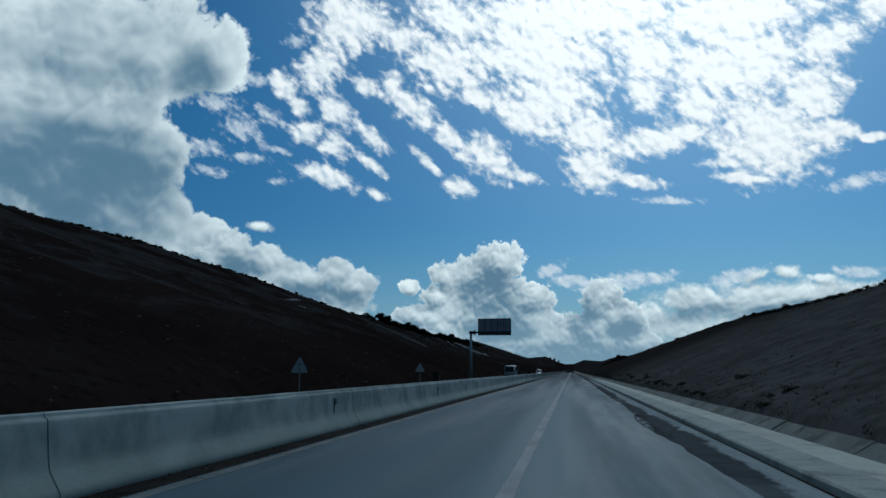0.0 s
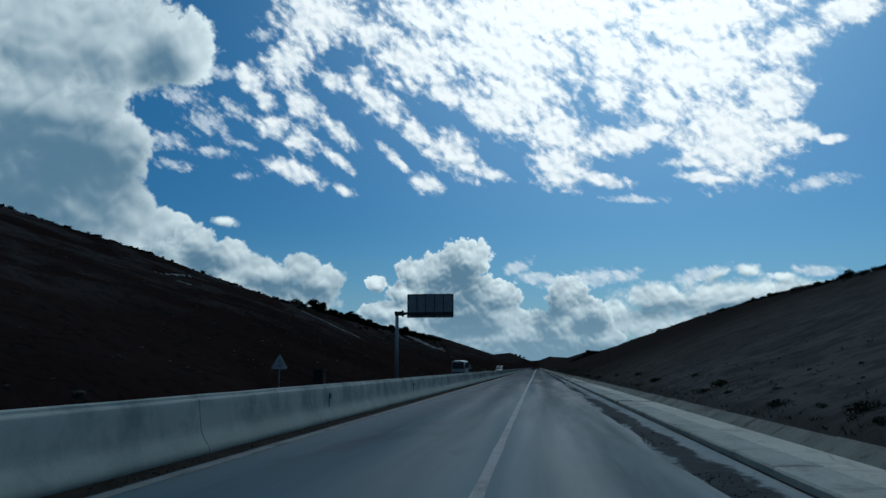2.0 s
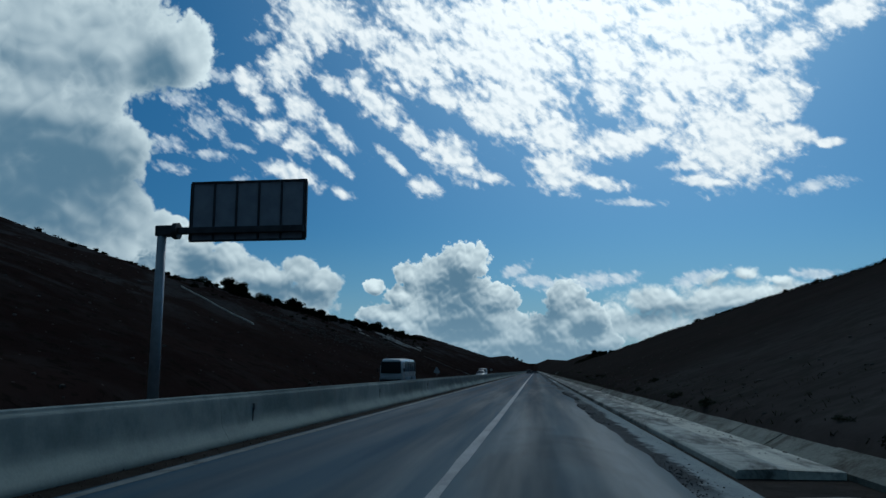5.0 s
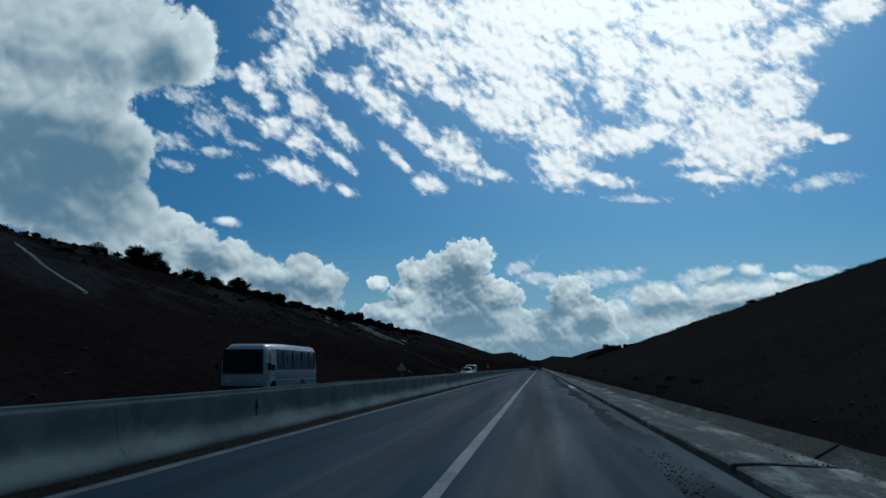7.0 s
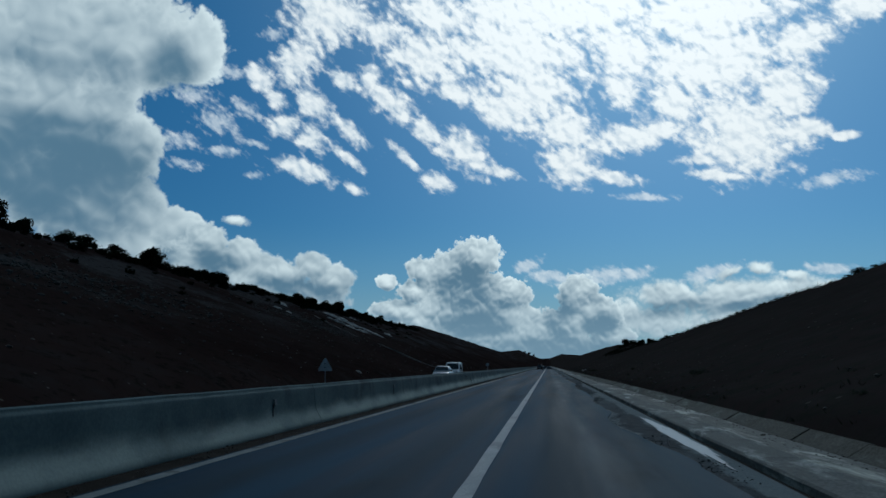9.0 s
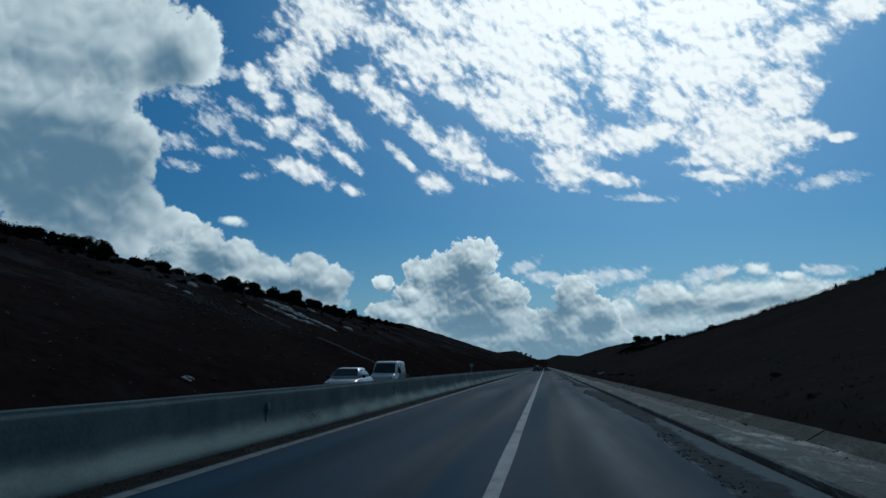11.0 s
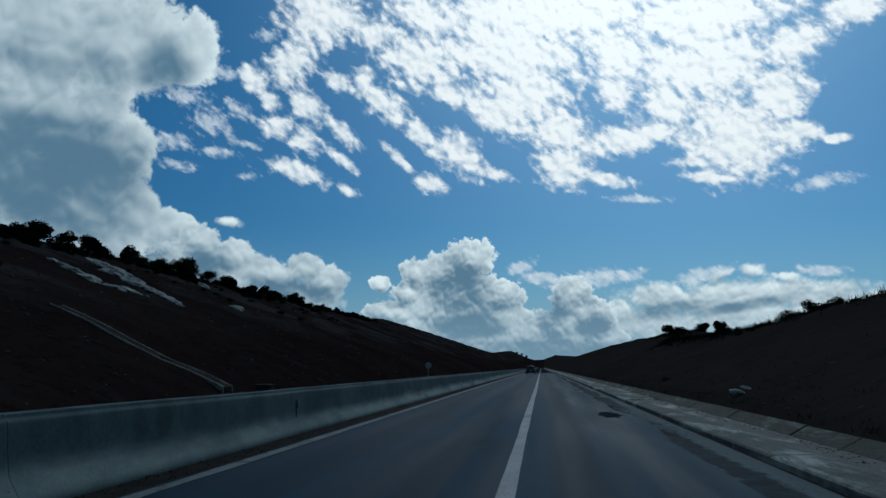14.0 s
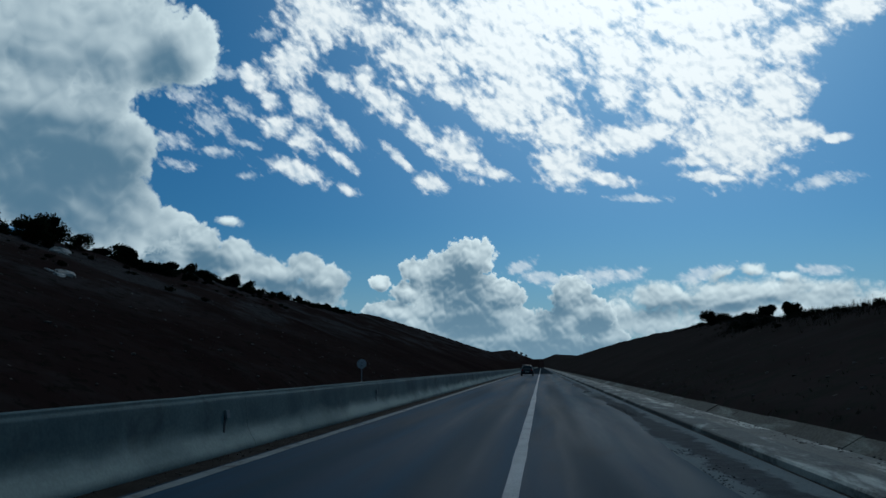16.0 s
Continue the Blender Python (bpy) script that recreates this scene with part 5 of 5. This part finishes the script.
gravel("barrier_foot_gravel", lumps, STONE, "small stones gathered along the barrier foot", "gravel")
lumps = []
for _ in range(3200):
    y = rng.triangular(40, 330, 300)
    if float(rough_noise(np.array([y]), np.array([9.0]), 7.0, 3, 95)[0]) > -0.12:
        lumps.append((min(max(rng.gauss(4.45, 0.22), 3.75), 5.0), y, 0.05, rng.uniform(0.006, 0.022) * (2.0 if rng.random() < 0.03 else 1)))
gravel("gutter_soil", lumps, STONE, "clods of washed-down soil lying in the gutter", "soil")
lumps = [(5.4 + abs(rng.gauss(0, 4.0)), rng.uniform(0, 340), 0, rng.uniform(0.02, 0.07)) for _ in range(800)]
gravel("slope_stones", on_land(lumps), STONE, "pale stones strewn on the slope", "stones")
lumps = [(-rng.uniform(16, 60), rng.uniform(30, 400), 0, rng.uniform(0.04, 0.16)) for _ in range(1100)]
gravel("slope_stones", on_land(lumps), STONE, "pale stones strewn on the slope", "stones")


RUBBLE = surface("grey_rubble", (0.045, 0.043, 0.040), (0.095, 0.090, 0.082), 1.0, 0.92, 0.5, 8, spec=0.05)
lumps = []
for y0, x0, sx, sy, n in ((214, -37, 4.5, 9, 600), (226, -36, 3.5, 8, 350), (278, -36, 4.5, 8, 650), (286, -40, 4.0, 7, 300)):
    lumps += [(x0 + rng.gauss(0, sx), y0 + rng.gauss(0, sy), 0, rng.uniform(0.05, 0.20) * (1.6 if rng.random() < 0.08 else 1)) for _ in range(n)]
gravel("rubble", on_land(lumps), RUBBLE, "grey broken rubble lying on the brown slope", "rubble")


# puddle, tar seam and asphalt patch
def patch(name, x, y, rx, ry, z, material, label, category, seed, n=90, torn_by=0.9):
    bm = bmesh.new()
    ring = []
    for k in range(n):
        a = k * math.tau / n
        r = 1 + torn_by * one(seed, math.cos(a) * 4.5 + seed * 3, 1.0, 4, 91) + torn_by * one(seed + 4, math.sin(a) * 4.5 + seed * 5, 1.0, 4, 92)
        ring.append((x + rx * r * math.cos(a), y + ry * r * math.sin(a)))
    loft(bm, [[(a, b, z - 0.01) for a, b in ring], [(a, b, z) for a, b in ring]])
    return tagged(mesh_object(name, bm, material), label, category, kind="structure")


WATER = glass("puddle_water", (0.05, 0.058, 0.06), 0.3)
patch("puddle", 3.10, 177.0, 0.15, 4.6, -0.016, WATER, "shallow rain puddle on the shoulder", "puddle", 60, 90, 0.3)
patch("tar_seam", 0.55, 97.4, 0.75, 0.16, 0.005, TAR, "black tar seam across the lane", "road patch", 62)
patch("asphalt_patch", 2.1, 273.2, 0.30, 1.3, 0.005, OLD_ASPHALT, "sunken darker asphalt patch", "road patch", 63, 70, 0.28)

# ---------------------------------------------------------------- kerb, gutter slabs and lining slabs on the outer side
GAPS = (28.0, 64.5, 71.0, 93.6, 99.7, 136.0, 166.4, 257.0, 281.5)
# the bed shows as a dark strip that stands for the kerb's shaded face
edge_bed = strip("gutter_bed", DIRT, -90, 1500, 30, 3.20, 5.10, -0.05, "dark earth bed under the concrete gutter, open beside the kerb as its shade line", "gutter", 0.2)
kerb = new("kerb")
gutter = new("gutter")
lining = new("gutter_lining")
tagged(kerb, "sloping grey concrete kerb beside the shoulder", "kerb", kind="structure")
tagged(gutter, "pale concrete gutter strip with loose soil on it", "gutter", kind="structure")
tagged(lining, "sloping concrete lining slabs along the earth slope", "gutter lining", kind="structure")


def slab_mesh(name, profile, length, seed):
    bm = bmesh.new()
    r = random.Random(seed)
    rings = []
    for y in (0.0, 0.02, length - 0.02, length):
        inset = 0.005 if y in (0.0, length) else 0.0
        rings.append([(x, y, z - inset * (1 if z > -0.05 else 0) + r.uniform(-0.0015, 0.0015)) for x, z in profile])
    loft(bm, rings)
    me = bpy.data.meshes.new(name)
    bmesh.ops.recalc_face_normals(bm, faces=bm.faces[:])
    bm.to_mesh(me)
    bm.free()
    return me


KERB_CUT = ((3.42, -0.15), (4.02, -0.15), (4.02, 0.072), (3.86, 0.076), (3.45, 0.062), (3.42, 0.035))
GUTTER_CUT = ((4.03, -0.15), (4.70, -0.15), (4.70, 0.045), (4.03, 0.062))
LINING_CUT = ((4.72, -0.15), (5.02, -0.15), (5.14, 0.20), (5.06, 0.22), (4.72, 0.02))
for parent, name, cut, unit, mat, skip, jitter in ((kerb, "kerb_unit", KERB_CUT, 2.0, KERB, 0.0, 0.003), (gutter, "slab", GUTTER_CUT, 3.0, PALE_CONCRETE, 0.0, 0.0025), (lining, "lining_slab", LINING_CUT, 2.4, WALL_SLAB, 0.0, 0.012)):
    meshes = []
    for s in range(4):
        me = slab_mesh(name, cut, unit - 0.006, s + 5)
        me.materials.append(mat)
        meshes.append(me)
    y, i = -14.0, 0
    limit = 315
    r = random.Random(len(name))
    while y < limit and i < 298:
        near = [g for g in GAPS if y < g < y + unit]
        if near and name != "lining_slab":
            y = near[0] + 0.28
        if r.random() >= skip:
            o = new(name, meshes[i % 4])
            o.parent = parent
            o.location = (r.uniform(-jitter, jitter), y, r.uniform(-jitter, jitter))
            o.rotation_euler = (0, 0, r.uniform(-0.0012, 0.0012))
            i += 1
        y += unit
    bm = bmesh.new()
    loft(bm, [[(x, yy, z) for x, z in cut] for yy in (y + 0.02, 700, 1500)])
    tagged(mesh_object(name + "_run", bm, mat, parent), "continuing run of the same concrete", kind="stuff")

# ---------------------------------------------------------------- blocks, streaks and tar marks on the barrier faces
def on_face(bm, outline, proud):
    """A thin skin on the inner face from (along, height) corners."""
    loft(bm, [[(face_at(z) + d, y, z) for y, z in outline] for d in (-0.02, proud)])


for y, z in ((16.4, 0.59), (29.5, 0.55), (41.8, 0.56), (54.5, 0.56), (67.3, 0.55), (79.6, 0.56), (92.5, 0.56), (104.6, 0.56), (116.8, 0.56), (128.9, 0.56), (140.7, 0.56), (153.1, 0.55), (164.7, 0.54),
             (176.4, 0.55), (188.0, 0.55), (199.7, 0.55), (211.4, 0.55), (223.1, 0.56), (233.5, 0.55), (245.5, 0.52), (256.1, 0.55), (266.8, 0.55), (277.4, 0.55), (289.0, 0.55), (299.3, 0.54), (310.0, 0.54)):
    owner = next(o for a, b, o in lengths if a <= y < b)
    bm = bmesh.new()
    on_face(bm, [(y - 0.06, z - 0.055), (y + 0.06, z - 0.055), (y + 0.06, z + 0.06), (y - 0.06, z + 0.06)], 0.035)
    part("block", bm, BLOCK, owner, "small grey cast block")
    # thin dark skin below each block stands for its slanting shadow
    bm = bmesh.new()
    on_face(bm, [(y - 0.17, z - 0.26), (y - 0.13, z - 0.26), (y - 0.02, z - 0.05), (y + 0.02, z - 0.045), (y - 0.03, z + 0.02), (y - 0.08, z - 0.01), (y - 0.13, z - 0.13)], 0.003)
    part("shadow_streak", bm, TAR, owner, "dark skin in the shape of the block's slanting shadow")
for y0, z0, sy, sz, count in ((214.0, 0.25, 0.42, 0.09, 260), (257.9, 0.18, 0.22, 0.04, 60)):
    owner = next(o for a, b, o in lengths if a <= y0 < b)
    r = random.Random(int(y0))
    bm = bmesh.new()
    for _ in range(count):
        y, z, q = r.gauss(y0, sy), min(max(r.gauss(z0, sz), 0.07), 0.68), r.uniform(0.004, 0.017)
        on_face(bm, [(y + q * math.cos(a) * 0.9, z + q * 0.6 * math.sin(a)) for a in (0, 1.05, 2.1, 3.14, 4.19, 5.24)], 0.0025)
    tagged(part("tar_splash", bm, TAR, owner, "black tar splashed over the concrete"), kind="stuff")
